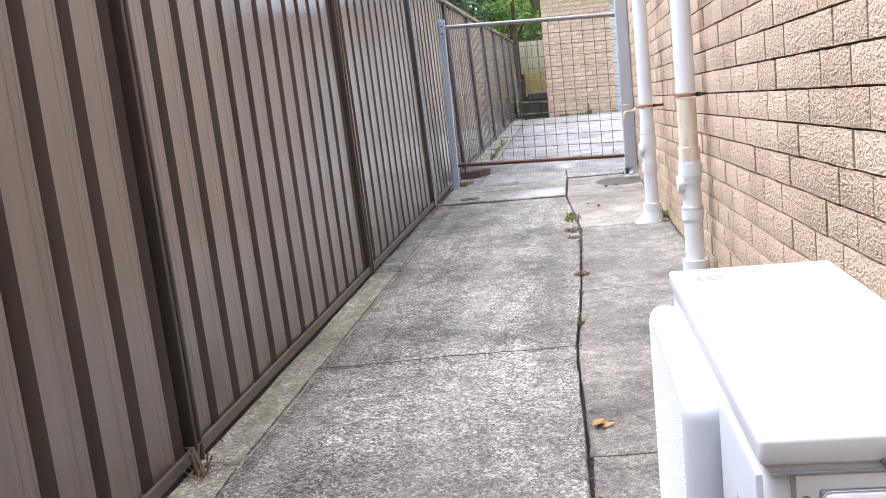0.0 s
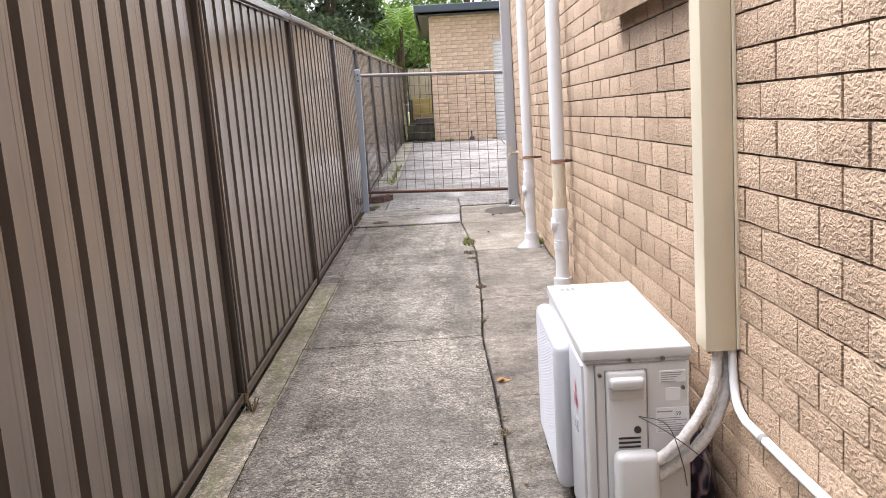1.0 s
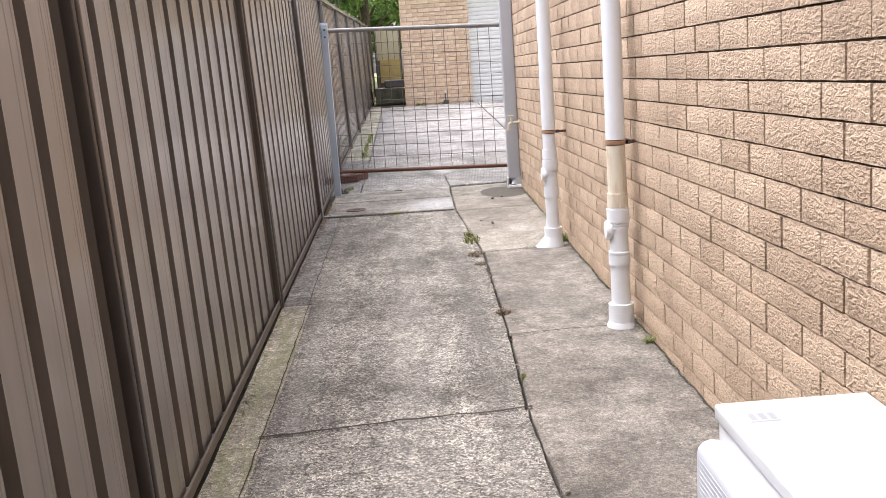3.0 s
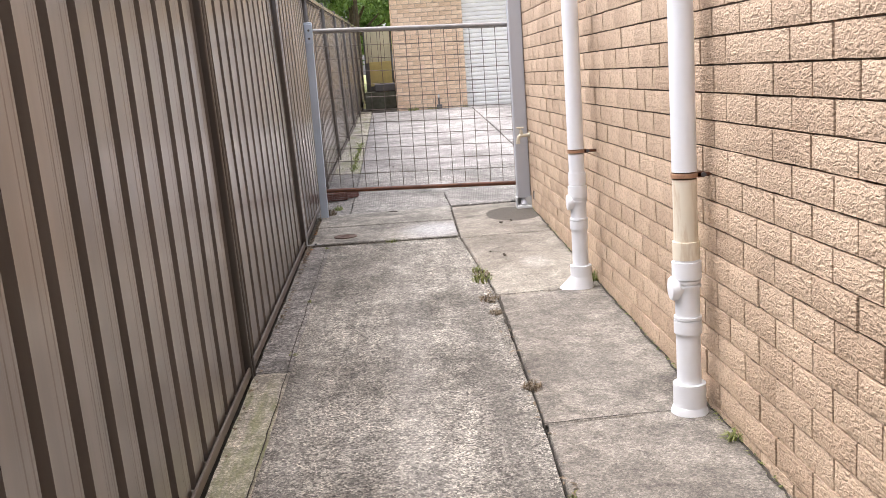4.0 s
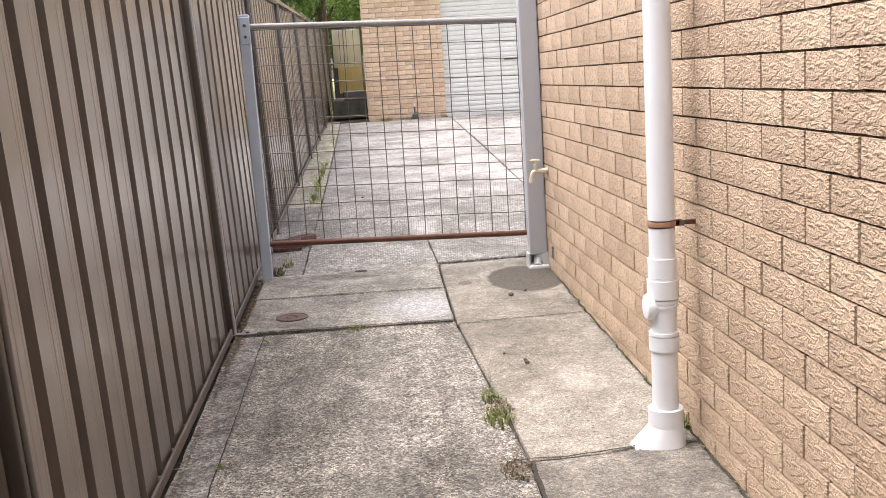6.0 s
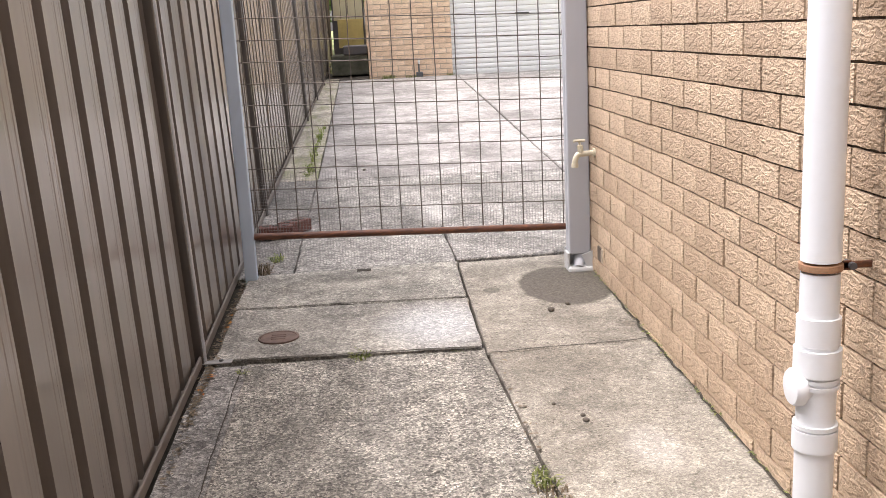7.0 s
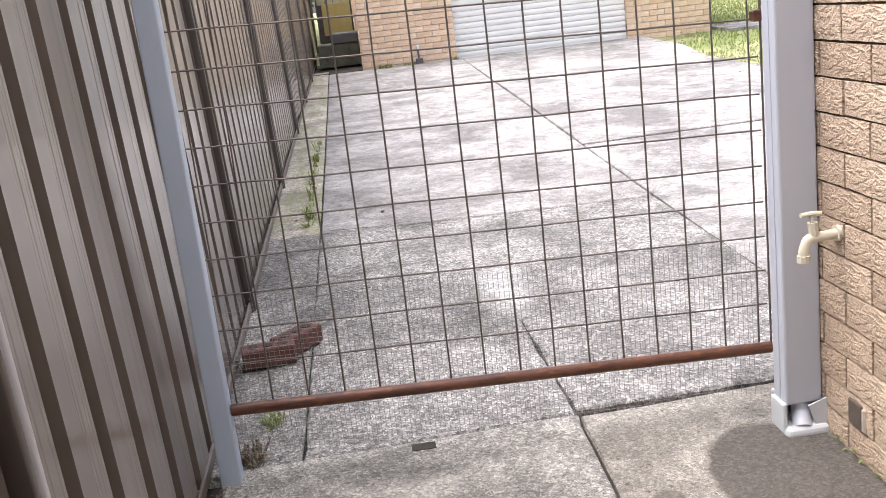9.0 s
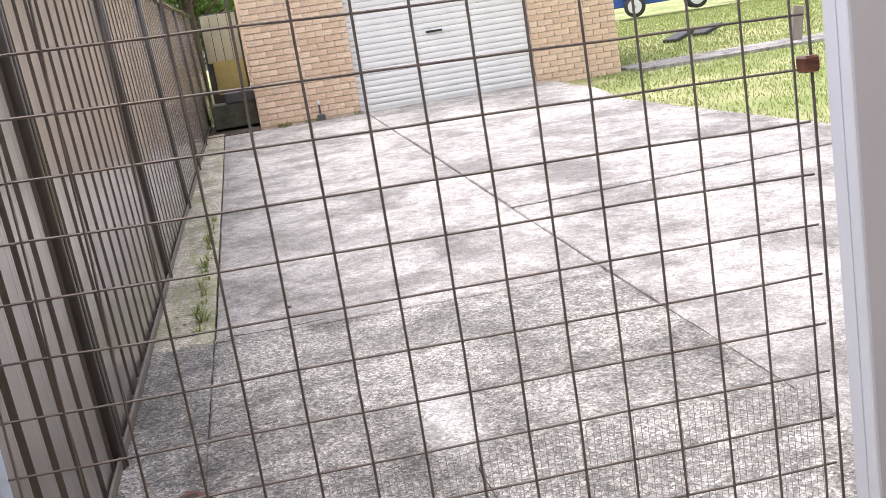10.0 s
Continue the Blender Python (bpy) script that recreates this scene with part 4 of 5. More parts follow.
def build_sill():
    sill = base("window_sill", pose(0, 0, 0), "sloping rough brown sill under a window", "window sill", kind="structure")
    bm = bmesh.new()
    prof = [(-0.075, 1.33), (-0.085, 1.46), (0.02, 1.52), (0.02, 1.37)]
    a = [bm.verts.new((x, -6.2, z)) for x, z in prof]
    b = [bm.verts.new((x, -7.64, z)) for x, z in prof]
    for i in range(4):
        bm.faces.new((a[i], a[(i + 1) % 4], b[(i + 1) % 4], b[i]))
    bm.faces.new(a)
    bm.faces.new(b)
    part("sill_board", bm, plain_mat("rough_brown_sill", (0.3, 0.22, 0.14), 0.9, 0.0, 0.3, 30, 0.4, (0.2, 0.14, 0.09), (1, 0.3, 1.5), 0.006), sill)


# ---- plants ----
def leaf_crown(points, size, count, seed, flat=0.5, long=2.2):
    """Many small pointed leaves scattered round clump centres: (x, y, z, radius)."""
    rng = np.random.default_rng(seed)
    w = np.array([p[3] ** 2 for p in points])
    pick = rng.choice(len(points), count, p=w / w.sum())
    P = np.array(points)[pick]
    d = rng.normal(size=(count, 3))
    d /= np.linalg.norm(d, axis=1)[:, None]
    r = P[:, 3:4] * rng.uniform(0.55, 1.08, (count, 1))
    c = P[:, :3] + d * r * np.array([1, 1, 0.8])
    a = rng.normal(size=(count, 3)) + np.array([0, 0, -0.4])
    a /= np.linalg.norm(a, axis=1)[:, None]
    b = np.cross(a, rng.normal(size=(count, 3)))
    b /= np.linalg.norm(b, axis=1)[:, None]
    s = size * rng.uniform(0.6, 1.3, (count, 1))
    v = np.stack([c, c + a * s * 0.5 * long + b * s * 0.4, c + a * s * long, c + a * s * 0.5 * long - b * s * 0.4], axis=1).reshape(-1, 3)
    f = np.arange(count * 4).reshape(-1, 4)
    return v.tolist(), f.tolist()


def build_tree(x, y, height, spread, clumps, leaves, size, mat, label, seed):
    rng = random.Random(seed)
    z = ground_z(y)
    tree = base("tree", pose(x, y, z), label, "tree", "trees behind the fence")
    trunk = tube([(0, 0, -0.1), (0.05, 0.03, height * 0.25), (-0.04, 0.0, height * 0.5), (0.1, 0.05, height * 0.85)], 0.1, 10, radii=[0.2, 0.15, 0.11, 0.05])
    pts = []
    for k in range(clumps):
        a = rng.uniform(0, 6.28)
        rr = spread * math.sqrt(rng.random())
        zz = height * rng.uniform(0.28, 1.0)
        rr *= 0.55 + 0.6 * math.sin(min(1, (zz / height)) * 2.6)
        p = (rr * math.cos(a), rr * math.sin(a), zz, rng.uniform(0.16, 0.32) * spread)
        pts.append(p)
        if k % 2 == 0:
            tube([(0, 0, zz * 0.55), (p[0] * 0.5, p[1] * 0.5, zz * 0.8), p[:3]], 0.03, 6, trunk, radii=[0.06, 0.035, 0.012])
    part("trunk", trunk, BARK, tree, "", True)
    v, f = leaf_crown(pts, size, leaves, seed)
    ob = raw_mesh("crown", v, f, mat)
    ob.parent = tree
    return tree


def build_tree_fern(x, y, top):
    z = ground_z(y)
    fern = base("tree_fern", pose(x, y, z), "tree fern with a slim trunk and spreading fronds", "tree fern")
    part("trunk", tube([(0, 0, -0.1), (0.02, 0, top * 0.5), (0, 0, top)], 0.08, 10, radii=[0.07, 0.05, 0.06]), BARK, fern, "", True)
    rng = random.Random(4)
    for k in range(15):
        a = 2 * math.pi * k / 15 + rng.uniform(-0.15, 0.15)
        lift, length = rng.uniform(0.3, 1.0), rng.uniform(1.1, 1.7)
        verts, faces = [], []
        out = Vector((math.cos(a), math.sin(a), 0))
        side = Vector((-math.sin(a), math.cos(a), 0))
        n = 22
        line = [out * (length * t) + Vector((0, 0, top + lift * math.sin(t * 2.6) * 1.0 - 0.55 * t * t)) for t in (i / n for i in range(n + 1))]
        for i in range(1, n):
            w = 0.30 * math.sin(math.pi * min(1, i / n * 0.9 + 0.1)) + 0.03
            d = (line[i + 1] - line[i]) * 0.42
            for sgn in (-1, 1):
                o = len(verts)
                tip = line[i] + side * sgn * w + d * 1.5 + Vector((0, 0, -0.06))
                verts += [tuple(line[i] - d), tuple(line[i] + d), tuple(tip)]
                faces.append((o, o + 1, o + 2))
        ob = raw_mesh("frond", verts, faces, LEAF_FERN)
        ob.parent = fern


def tuft(name, x, y, r, h, count, mat, label, seed, width=0.004, lift=0.0, category="weed", group="weeds in the joints"):
    """A small clump of blades growing from a crack."""
    rng = random.Random(seed)
    verts, faces = [], []
    for _ in range(count):
        a, q = rng.uniform(0, 6.28), rng.uniform(0, 6.28)
        bx, by = r * math.sqrt(rng.random()) * math.cos(q), r * 1.5 * math.sqrt(rng.random()) * math.sin(q)
        hh, out = h * rng.uniform(0.4, 1.0), rng.uniform(0.3, 1.2) * h
        d = Vector((math.cos(a), math.sin(a), 0))
        s = Vector((-d.y, d.x, 0)) * width
        p0 = Vector((bx, by, -0.01))
        p1 = p0 + d * out * 0.4 + Vector((0, 0, hh * 0.8))
        p2 = p0 + d * out + Vector((0, 0, hh * 0.75))
        o = len(verts)
        verts += [tuple(p0 - s), tuple(p0 + s), tuple(p1 + s), tuple(p1 - s), tuple(p2)]
        faces += [(o, o + 1, o + 2, o + 3), (o + 3, o + 2, o + 4)]
    ob = raw_mesh(name, verts, faces, mat)
    ob.matrix_basis = pose(x, y, ground_z(y) + lift)
    return tagged(ob, label, category, group)


def litter(name, spots, mat, label, seed, size=0.02):
    """Curled dry leaves lying about; spots: (x, y, spread_x, spread_y, count)."""
    rng = random.Random(seed)
    verts, faces = [], []
    for x, y, sx, sy, count in spots:
        for _ in range(count):
            px, py = x + rng.gauss(0, sx), y + rng.gauss(0, sy)
            z = ground_z(py) + 0.004 + rng.random() * 0.012
            a, s = rng.uniform(0, 6.28), size * rng.uniform(0.4, 1.2)
            u, w = Vector((math.cos(a), math.sin(a), rng.uniform(-0.2, 0.3))), Vector((-math.sin(a), math.cos(a), rng.uniform(-0.2, 0.4)))
            c = Vector((px, py, z))
            o = len(verts)
            verts += [tuple(c - u * s), tuple(c + w * s * 0.45), tuple(c + u * s), tuple(c - w * s * 0.4 + Vector((0, 0, s * 0.2)))]
            faces += [(o, o + 1, o + 2), (o, o + 2, o + 3)]
    return tagged(raw_mesh(name, verts, faces, mat), label, "leaf litter", kind="stuff")


def build_lawn():
    rng = np.random.default_rng(11)
    n = 95000
    x = rng.uniform(2.75, 16, n)
    y = 3.2 + 26 * rng.random(n) ** 1.5
    edge = np.interp(y, [3, 4.5, 8.7, 10.4, 12.5], [3.25, 3.1, 2.95, 3.2, 4.1])
    bare = 0.12 * np.sin(y * 5.1) + 0.1 * np.sin(y * 11.7)
    keep = (x > edge + bare) & ~((y > 11.75) & (y < 12.9) & (x > 4.5)) & ~((x < 4.6) & (y > 12.3))
    x, y = x[keep], y[keep]
    n = len(x)
    z = 0.025 * np.minimum(y, 60) - 0.04
    h = rng.uniform(0.02, 0.055, n)
    a = rng.uniform(0, 6.28, n)
    w = 0.003 + 0.0005 * y
    dx, dy = np.cos(a), np.sin(a)
    lean = rng.uniform(-0.6, 0.6, (n, 2))
    p0 = np.stack([x - dx * w, y - dy * w, z], 1)
    p1 = np.stack([x + dx * w, y + dy * w, z], 1)
    p2 = np.stack([x + lean[:, 0] * h, y + lean[:, 1] * h, z + h], 1)
    v = np.stack([p0, p1, p2], 1).reshape(-1, 3)
    ob = raw_mesh("lawn_grass", v.tolist(), np.arange(n * 3).reshape(-1, 3).tolist(), GRASS)
    tagged(ob, "short bright green lawn grass", "grass", kind="stuff")


# ---- yard things ----
def build_trailer(x, y):
    z = ground_z(y)
    tr = base("box_trailer", pose(x, y, z, 0, 0, -22), "blue box trailer with white wheels on the lawn", "trailer")
    blue = plain_mat("trailer_blue", (0.02, 0.07, 0.28), 0.4, 0.0, 0.15, 3, 0.2, (0.08, 0.09, 0.14), fine=0)
    part("chassis", box(-0.2, 3.4, -0.6, 0.6, 0.42, 0.52, 0.01), DARKGREY, tr)
    tray = part("tray", box(-0.62, 2.6, -0.75, 0.75, 0.36, 1.0, 0.03), blue, tr)
    for k in range(6):
        part("rib", box(-0.2 + k * 0.52, -0.16 + k * 0.52, -0.775, -0.74, 0.54, 0.98, 0.006), blue, tray)
    for wx in (0.12, 2.1):
        part("mudguard", box(wx - 0.42, wx + 0.42, -0.95, -0.76, 0.68, 0.76, 0.03), blue, tr)
        for sy in (-0.86, 0.86):
            bm = lathe([(0.12, -0.09), (0.3, -0.1), (0.345, -0.07), (0.345, 0.07), (0.3, 0.1), (0.12, 0.09)], 26)
            bmesh.ops.rotate(bm, verts=bm.verts, matrix=Matrix.Rotation(radians(90), 3, "X"))
            bmesh.ops.translate(bm, verts=bm.verts, vec=(wx, sy, 0.34))
            wheel = part("wheel", bm, BLACK, tr, "", True)
            rim = lathe([(0.05, -0.09), (0.2, -0.105), (0.225, -0.1), (0.225, 0.1), (0.2, 0.105), (0.05, 0.09)], 20)
            bmesh.ops.rotate(rim, verts=rim.verts, matrix=Matrix.Rotation(radians(90), 3, "X"))
            bmesh.ops.translate(rim, verts=rim.verts, vec=(wx, sy, 0.34))
            part("rim", rim, WHITE, wheel, "", True)
    part("drawbar", tube([(2.6, 0.5, 0.47), (3.9, 0, 0.45)], 0.04, 8), DARKGREY, tr)
    part("drawbar", tube([(2.6, -0.5, 0.47), (3.9, 0, 0.45)], 0.04, 8), DARKGREY, tr)


def build_yard():
    z = ground_z(14.6)
    screen = base("passage_gate", pose(-1.28, 15.4, ground_z(15.4)), "pale boarded side gate with a faded yellow panel", "gate")
    pale = plain_mat("pale_faded_board", (0.50, 0.50, 0.36), 0.8, 0.0, 0.15, 6, 0.3, (0.4, 0.38, 0.25), (1, 1, 0.3))
    yellow = plain_mat("faded_yellow", (0.5, 0.43, 0.17), 0.7, 0.0, 0.12, 8, 0.3, (0.4, 0.36, 0.16))
    for k in range(4):
        part("board", box(-0.27 + k * 0.145, -0.135 + k * 0.145, -0.012, 0.012, 0.95, 1.72, 0.004), pale, screen)
    part("yellow_panel", box(-0.2, 0.30, -0.02, 0.014, 0.42, 0.97, 0.006), yellow, screen, "faded yellow panel")
    part("frame", box(-0.3, 0.33, 0.014, 0.04, 0.0, 1.74, 0.004), DARKGREY, screen)
    bin_ = base("dark_planter", pose(-1.27, 13.9, ground_z(13.9)), "dark mossy planter block beside the garage", "planter")
    green = plain_mat("mossy_black", (0.10, 0.105, 0.08), 0.85, 0.0, 0.4, 8, 0.4, (0.09, 0.11, 0.05))
    part("tub", box(-0.32, 0.34, -0.4, 0.5, 0.0, 0.36, 0.02), green, bin_)
    part("rim", box(-0.1, 0.34, -0.42, 0.5, 0.36, 0.52, 0.02), DARKGREY, bin_)
    tagged(mesh_object("side_path_soil", box(-1.7, -0.93, 12.48, 19, 0.2, ground_z(12.5) + 0.006), DIRT_AND_SHADE), "dark soil in the side passage", "soil", kind="structure")
    # small standpipe on the garage front
    sp = base("garage_tap", pose(-0.08, 12.46, ground_z(12.46)), "small pale standpipe tap at the garage foot", "tap")
    part("riser", tube([(0, 0, -0.02), (0, 0, 0.26)], 0.014, 8), DARKGREY, sp)
    part("head", tube([(0, 0.02, 0.26), (0, -0.05, 0.27), (0, -0.06, 0.22)], 0.018, 8), WHITE, sp)
    part("base_block", box(-0.05, 0.06, -0.05, 0.03, -0.01, 0.08, 0.01), DARKGREY, sp)
    for px, py, l in ((7.3, 16.6, 0.5), (8.2, 17.2, 0.55)):
        m = base("rubber_mat", pose(px, py, ground_z(py) - 0.01, 0, 0, 20), "dark rubber offcut lying on the lawn", "mat", "offcuts on the lawn")
        bm = box(-l / 2, l / 2, -0.2, 0.2, 0.02, 0.1, 0.03, 2)
        for v in bm.verts:
            v.co.z += 0.06 * math.sin(v.co.x * 7)
        part("sheet", bm, BLACK, m)
    st = base("timber_stake", pose(7.25, 12.35, ground_z(12.3), 0, 9, 0), "weathered grey timber stake", "stake")
    part("board", box(-0.09, 0.09, -0.03, 0.03, -0.05, 0.5, 0.01), plain_mat("grey_timber", (0.26, 0.22, 0.19), 0.9, 0, 0.2, 9, stretch=(1, 1, 0.2)), st)
    tb = base("garden_table", pose(16.0, 31.5, ground_z(31.5)), "white metal garden table", "table")
    part("top", box(-0.6, 0.6, -0.4, 0.4, 0.68, 0.72, 0.01), WHITE, tb)
    for lx, ly in ((-0.5, -0.3), (0.5, -0.3), (0.5, 0.3), (-0.5, 0.3)):
        part("leg", tube([(lx, ly, 0), (lx * 0.9, ly * 0.9, 0.68)], 0.02, 8), WHITE if lx < 0 else DARKGREY, tb)


# ---- small things of the lane ----
def blob(cx, cy, rx, ry, seed, n=40, rough=0.12):
    return [(cx + rx * math.cos(a) * (1 + rough * noise.noise(Vector((math.cos(a) * 1.7, math.sin(a) * 1.7, seed)))), cy + ry * math.sin(a) * (1 + rough * noise.noise(Vector((math.cos(a) * 1.7, math.sin(a) * 1.7, seed + 9))))) for a in (2 * math.pi * k / n for k in range(n))]


def build_small():
    lane = bpy.data.objects["pavement"]
    # cracks
    def crack(pts, w, seed, along=False, h=0.0052, wander=1.0):
        verts, faces = [], []
        line = []
        for (x0, y0), (x1, y1) in zip(pts, pts[1:]):
            n = max(3, int(math.hypot(x1 - x0, y1 - y0) / 0.025))
            line += [(x0 + (x1 - x0) * i / n, y0 + (y1 - y0) * i / n) for i in range(n)]
        line.append(pts[-1])
        for i, (x, y) in enumerate(line):
            j = wander * (0.012 * noise.noise(Vector((x * 14, y * 14, seed))) + 0.012 * noise.noise(Vector((x * 4, y * 4, seed))))
            ww = w * (0.5 + abs(noise.noise(Vector((x * 23, y * 23, seed + 5)))))
            for s in (-1, 1):
                if along:
                    verts.append((x + j + s * ww, y, ground_z(y) + h))
                else:
                    verts.append((x, y + j + s * ww, ground_z(y) + h))
        faces = [(2 * i, 2 * i + 1, 2 * i + 3, 2 * i + 2) for i in range(len(line) - 1)]
        ob = raw_mesh("crack", verts, faces, DIRT_AND_SHADE)
        ob.parent = lane
    crack([(-1.517 + 0.932 * u / 6, -5.45 + 0.085 * u / 6 + 0.018 * noise.noise(Vector((u / 6 * 4, -5.45, 7.0)))) for u in range(7)], 0.010, 8, h=0.0085)
    for y0, y1 in ((-9.0, -6.35), (-6.25, -3.76), (-3.68, -1.16)):
        crack([(-1.509, y0), (-1.504, y1)], 0.0026, 20 + y0, True, 0.0092, 0.3)
    for y in (-8.9, -6.3, -3.72):
        crack([(-1.625, y), (-1.515, y + 0.01)], 0.003, 30 + y, h=0.0092)
    crack([(-0.79, -4.83), (-0.68, -4.79), (-0.58, -4.78)], 0.0016, 1)
    crack([(-0.55, -6.46), (-0.45, -6.44), (-0.36, -6.4)], 0.002, 2)
    crack([(-1.35, 2.72), (-1.1, 2.68), (-0.9, 2.7)], 0.008, 3)
    crack([(-1.02, -2.0), (-0.9, -1.97)], 0.0012, 4)
    # dirt standing in the open joints, and a painted shadow at the slab step
    crack([(-0.575, -4.5), (-0.3, -4.485), (0.0, -4.47)], 0.0062, 11, h=0.0068)
    crack([(-0.585, -2.76), (-0.3, -2.745), (0.0, -2.73)], 0.0062, 12, h=0.0068)
    crack([(-0.60, -1.2), (-0.3, -1.19), (0.0, -1.17)], 0.0062, 13, h=0.0068)
    crack([(-1.6, -0.48), (-1.1, -0.5), (-0.615, -0.52)], 0.0062, 14, h=0.0142)
    # wider dark strip also paints the shadow of the slab step
    crack([(-1.6, -1.108), (-1.1, -1.128), (-0.63, -1.15)], 0.0085, 18, h=0.0136, wander=0.4)
    crack([(-0.552, -3.42), (-0.545, -3.1), (-0.540, -2.79)], 0.009, 15, True, 0.0072)
    crack([(-0.556, -2.6), (-0.572, -2.2)], 0.007, 16, True, 0.0072)
    crack([(-0.006, -6.2), (-0.006, -3.5), (-0.006, -0.5)], 0.007, 17, True, 0.0072)
    # round drain cover with raised bars
    dr = base("drain_cover", pose(-1.393, -0.885, ground_z(-0.885) + 0.012), "round rusty red-brown drain cover in the slab", "drain cover")
    part("plate", lathe([(0.0001, -0.01), (0.078, -0.01), (0.08, 0.001), (0.079, 0.004), (0.07, 0.005), (0.068, 0.003), (0.0001, 0.003)], 32), DRAIN_IRON, dr, "", True)
    for k in range(-1, 2):
        part("bar", box(-0.028, 0.028, k * 0.026 - 0.003, k * 0.026 + 0.003, 0.002, 0.0048, 0.001, 1), DRAIN_IRON, dr)
    slot = base("slab_slot", pose(-1.06, 0.03, ground_z(0.03) + 0.0125), "small dark rectangular slot cut in the concrete", "slot")
    part("lining", box(-0.034, 0.034, -0.02, 0.02, -0.002, 0.0015, 0.0005, 1), DIRT_AND_SHADE, slot)
    # broken red bricks behind the gate
    for x, y, rz, dz in ((-1.545, 0.86, 8, 0), (-1.45, 0.97, 50, 0)):
        b = base("loose_brick", pose(x, y, ground_z(y) + dz + 0.008, 0, 0, rz), "old cored red brick dropped beside the fence", "brick", "loose bricks")
        part("block", box(-0.095, 0.095, -0.045, 0.045, 0, 0.068, 0.008, 2), REDBRICK, b)
        for q in (-0.06, 0, 0.06):
            part("core_hole", lathe([(0.0001, 0.0), (0.02, 0.0), (0.02, 0.0018), (0.0001, 0.0018)], 14, (q * 0.9, 0, 0.068)), DIRT_AND_SHADE, b)
    # small steel plate at the end of the slab joint
    pl = base("steel_plate", pose(-1.60, -1.125, ground_z(-1.125) + 0.013), "small galvanised steel plate across the joint", "plate")
    part("plate", box(-0.05, 0.06, -0.018, 0.018, 0, 0.006, 0.002, 1), GALV, pl)
    part("bolt", lathe([(0.0001, 0.005), (0.008, 0.005), (0.008, 0.013), (0.0001, 0.013)], 6, (0.02, 0, 0)), DARKGREY, pl)
    # vent hole at the foot of the wall
    vent = base("wall_vent", pose(-0.003, -0.341, 0.108), "small hole broken into the bottom bricks, its shade painted dark", "vent")
    # dark block paints the hole's shade, pale strip its lit side
    part("hole_shade", box(-0.0015, 0.03, -0.045, 0.02, -0.033, 0.033, 0.003, 1), MORTAR, vent)
    part("lit_edge", box(-0.003, 0.03, -0.062, -0.046, -0.033, 0.03, 0.004, 1), MORTAR_PALE, vent)
    # pebbles
    for k, (x, y, r) in enumerate(((-0.40, -1.84, 0.011), (-0.30, -0.76, 0.015), (-0.22, -0.69, 0.011), (-0.4, -1.8, 0.008), (-0.62, -6.9, 0.01), (-1.05, 3.0, 0.012), (-0.47, -1.7, 0.007))):
        bm = bmesh.new()
        bmesh.ops.create_icosphere(bm, subdivisions=2, radius=r)
        for v in bm.verts:
            v.co *= 1 + 0.35 * noise.noise(v.co * 60 + Vector((k, 0, 0)))
            v.co.z *= 0.65
        p = mesh_object("pebble", bm, plain_mat("pebble_stone", (0.10, 0.085, 0.07), 0.9), True)
        p.matrix_basis = pose(x, y, ground_z(y) + r * 0.5 + 0.002)
        tagged(p, "small dark stone lying on the concrete", "pebble", "pebbles on the lane")
    # yellow leaf by the joint, near the cooler
    lf = bmesh.new()
    for k in range(5):
        a = k * 1.1
        c = Vector((0.014 * math.cos(a), 0.018 * math.sin(a), 0.008 + 0.003 * k))
        u = Vector((math.cos(a * 2.1), math.sin(a * 2.1), 0.25)) * 0.022
        w = Vector((-math.sin(a * 2.1), math.cos(a * 2.1), 0.2)) * 0.012
        vs = [lf.verts.new(c + q) for q in (-u, w, u, -w)]
        lf.faces.new(vs)
    leaf = mesh_object("fallen_leaf", lf, leaf_mat("yellow_leaf", (0.36, 0.2, 0.06), (0.5, 0.33, 0.12)))
    leaf.matrix_basis = pose(-0.545, -6.16, ground_z(-6.16))
    tagged(leaf, "curled yellow-brown fallen leaf by the joint", "leaf")
    # crumpled striped bag between the cooler and the wall
    bag = bmesh.new()
    n = 26
    grid = []
    for i in range(n + 1):
        row = []
        for j in range(n + 1):
            u, w = i / n, j / n
            a = u * 2 * math.pi
            r = 0.055 + 0.02 * noise.noise(Vector((math.cos(a) * 2, math.sin(a) * 2, w * 3)))
            r *= math.sin(0.25 + 2.6 * w) ** 0.6
            row.append(bag.verts.new((r * math.cos(a) * 0.95, r * math.sin(a) * 2.3, w * 0.24 * (1 + 0.2 * noise.noise(Vector((a, 0, 4)))))))
        grid.append(row)
    for i in range(n):
        for j in range(n):
            bag.faces.new((grid[i][j], grid[i + 1][j], grid[i + 1][j + 1], grid[i][j + 1]))
    bmesh.ops.remove_doubles(bag, verts=bag.verts, dist=0.0005)
    m, nn, ll, bb = material("striped_plastic", 0.5)
    co = nn.new("ShaderNodeTexCoord")
    wv = nn.new("ShaderNodeTexWave")
    wv.bands_direction = "Y"
    wv.inputs["Scale"].default_value, wv.inputs["Distortion"].default_value = 9, 4
    ll.new(co.outputs["Object"], wv.inputs["Vector"])
    ll.new(ramp(nn, ll, wv.outputs["Fac"], [(0.25, (0.03, 0.025, 0.04)), (0.5, (0.13, 0.1, 0.25)), (0.72, (0.33, 0.16, 0.14)), (0.9, (0.4, 0.38, 0.42))]), bb.inputs["Base Color"])
    bo = mesh_object("carrier_bag", bag, m, True)
    bo.matrix_basis = pose(-0.062, -7.5, ground_z(-7.5))
    tagged(bo, "crumpled purple and dark striped bag by the wall", "bag")
    # drain hose stub
    hs = base("drain_hose", pose(0, 0, 0), "short black drain hose under the cooler", "hose")
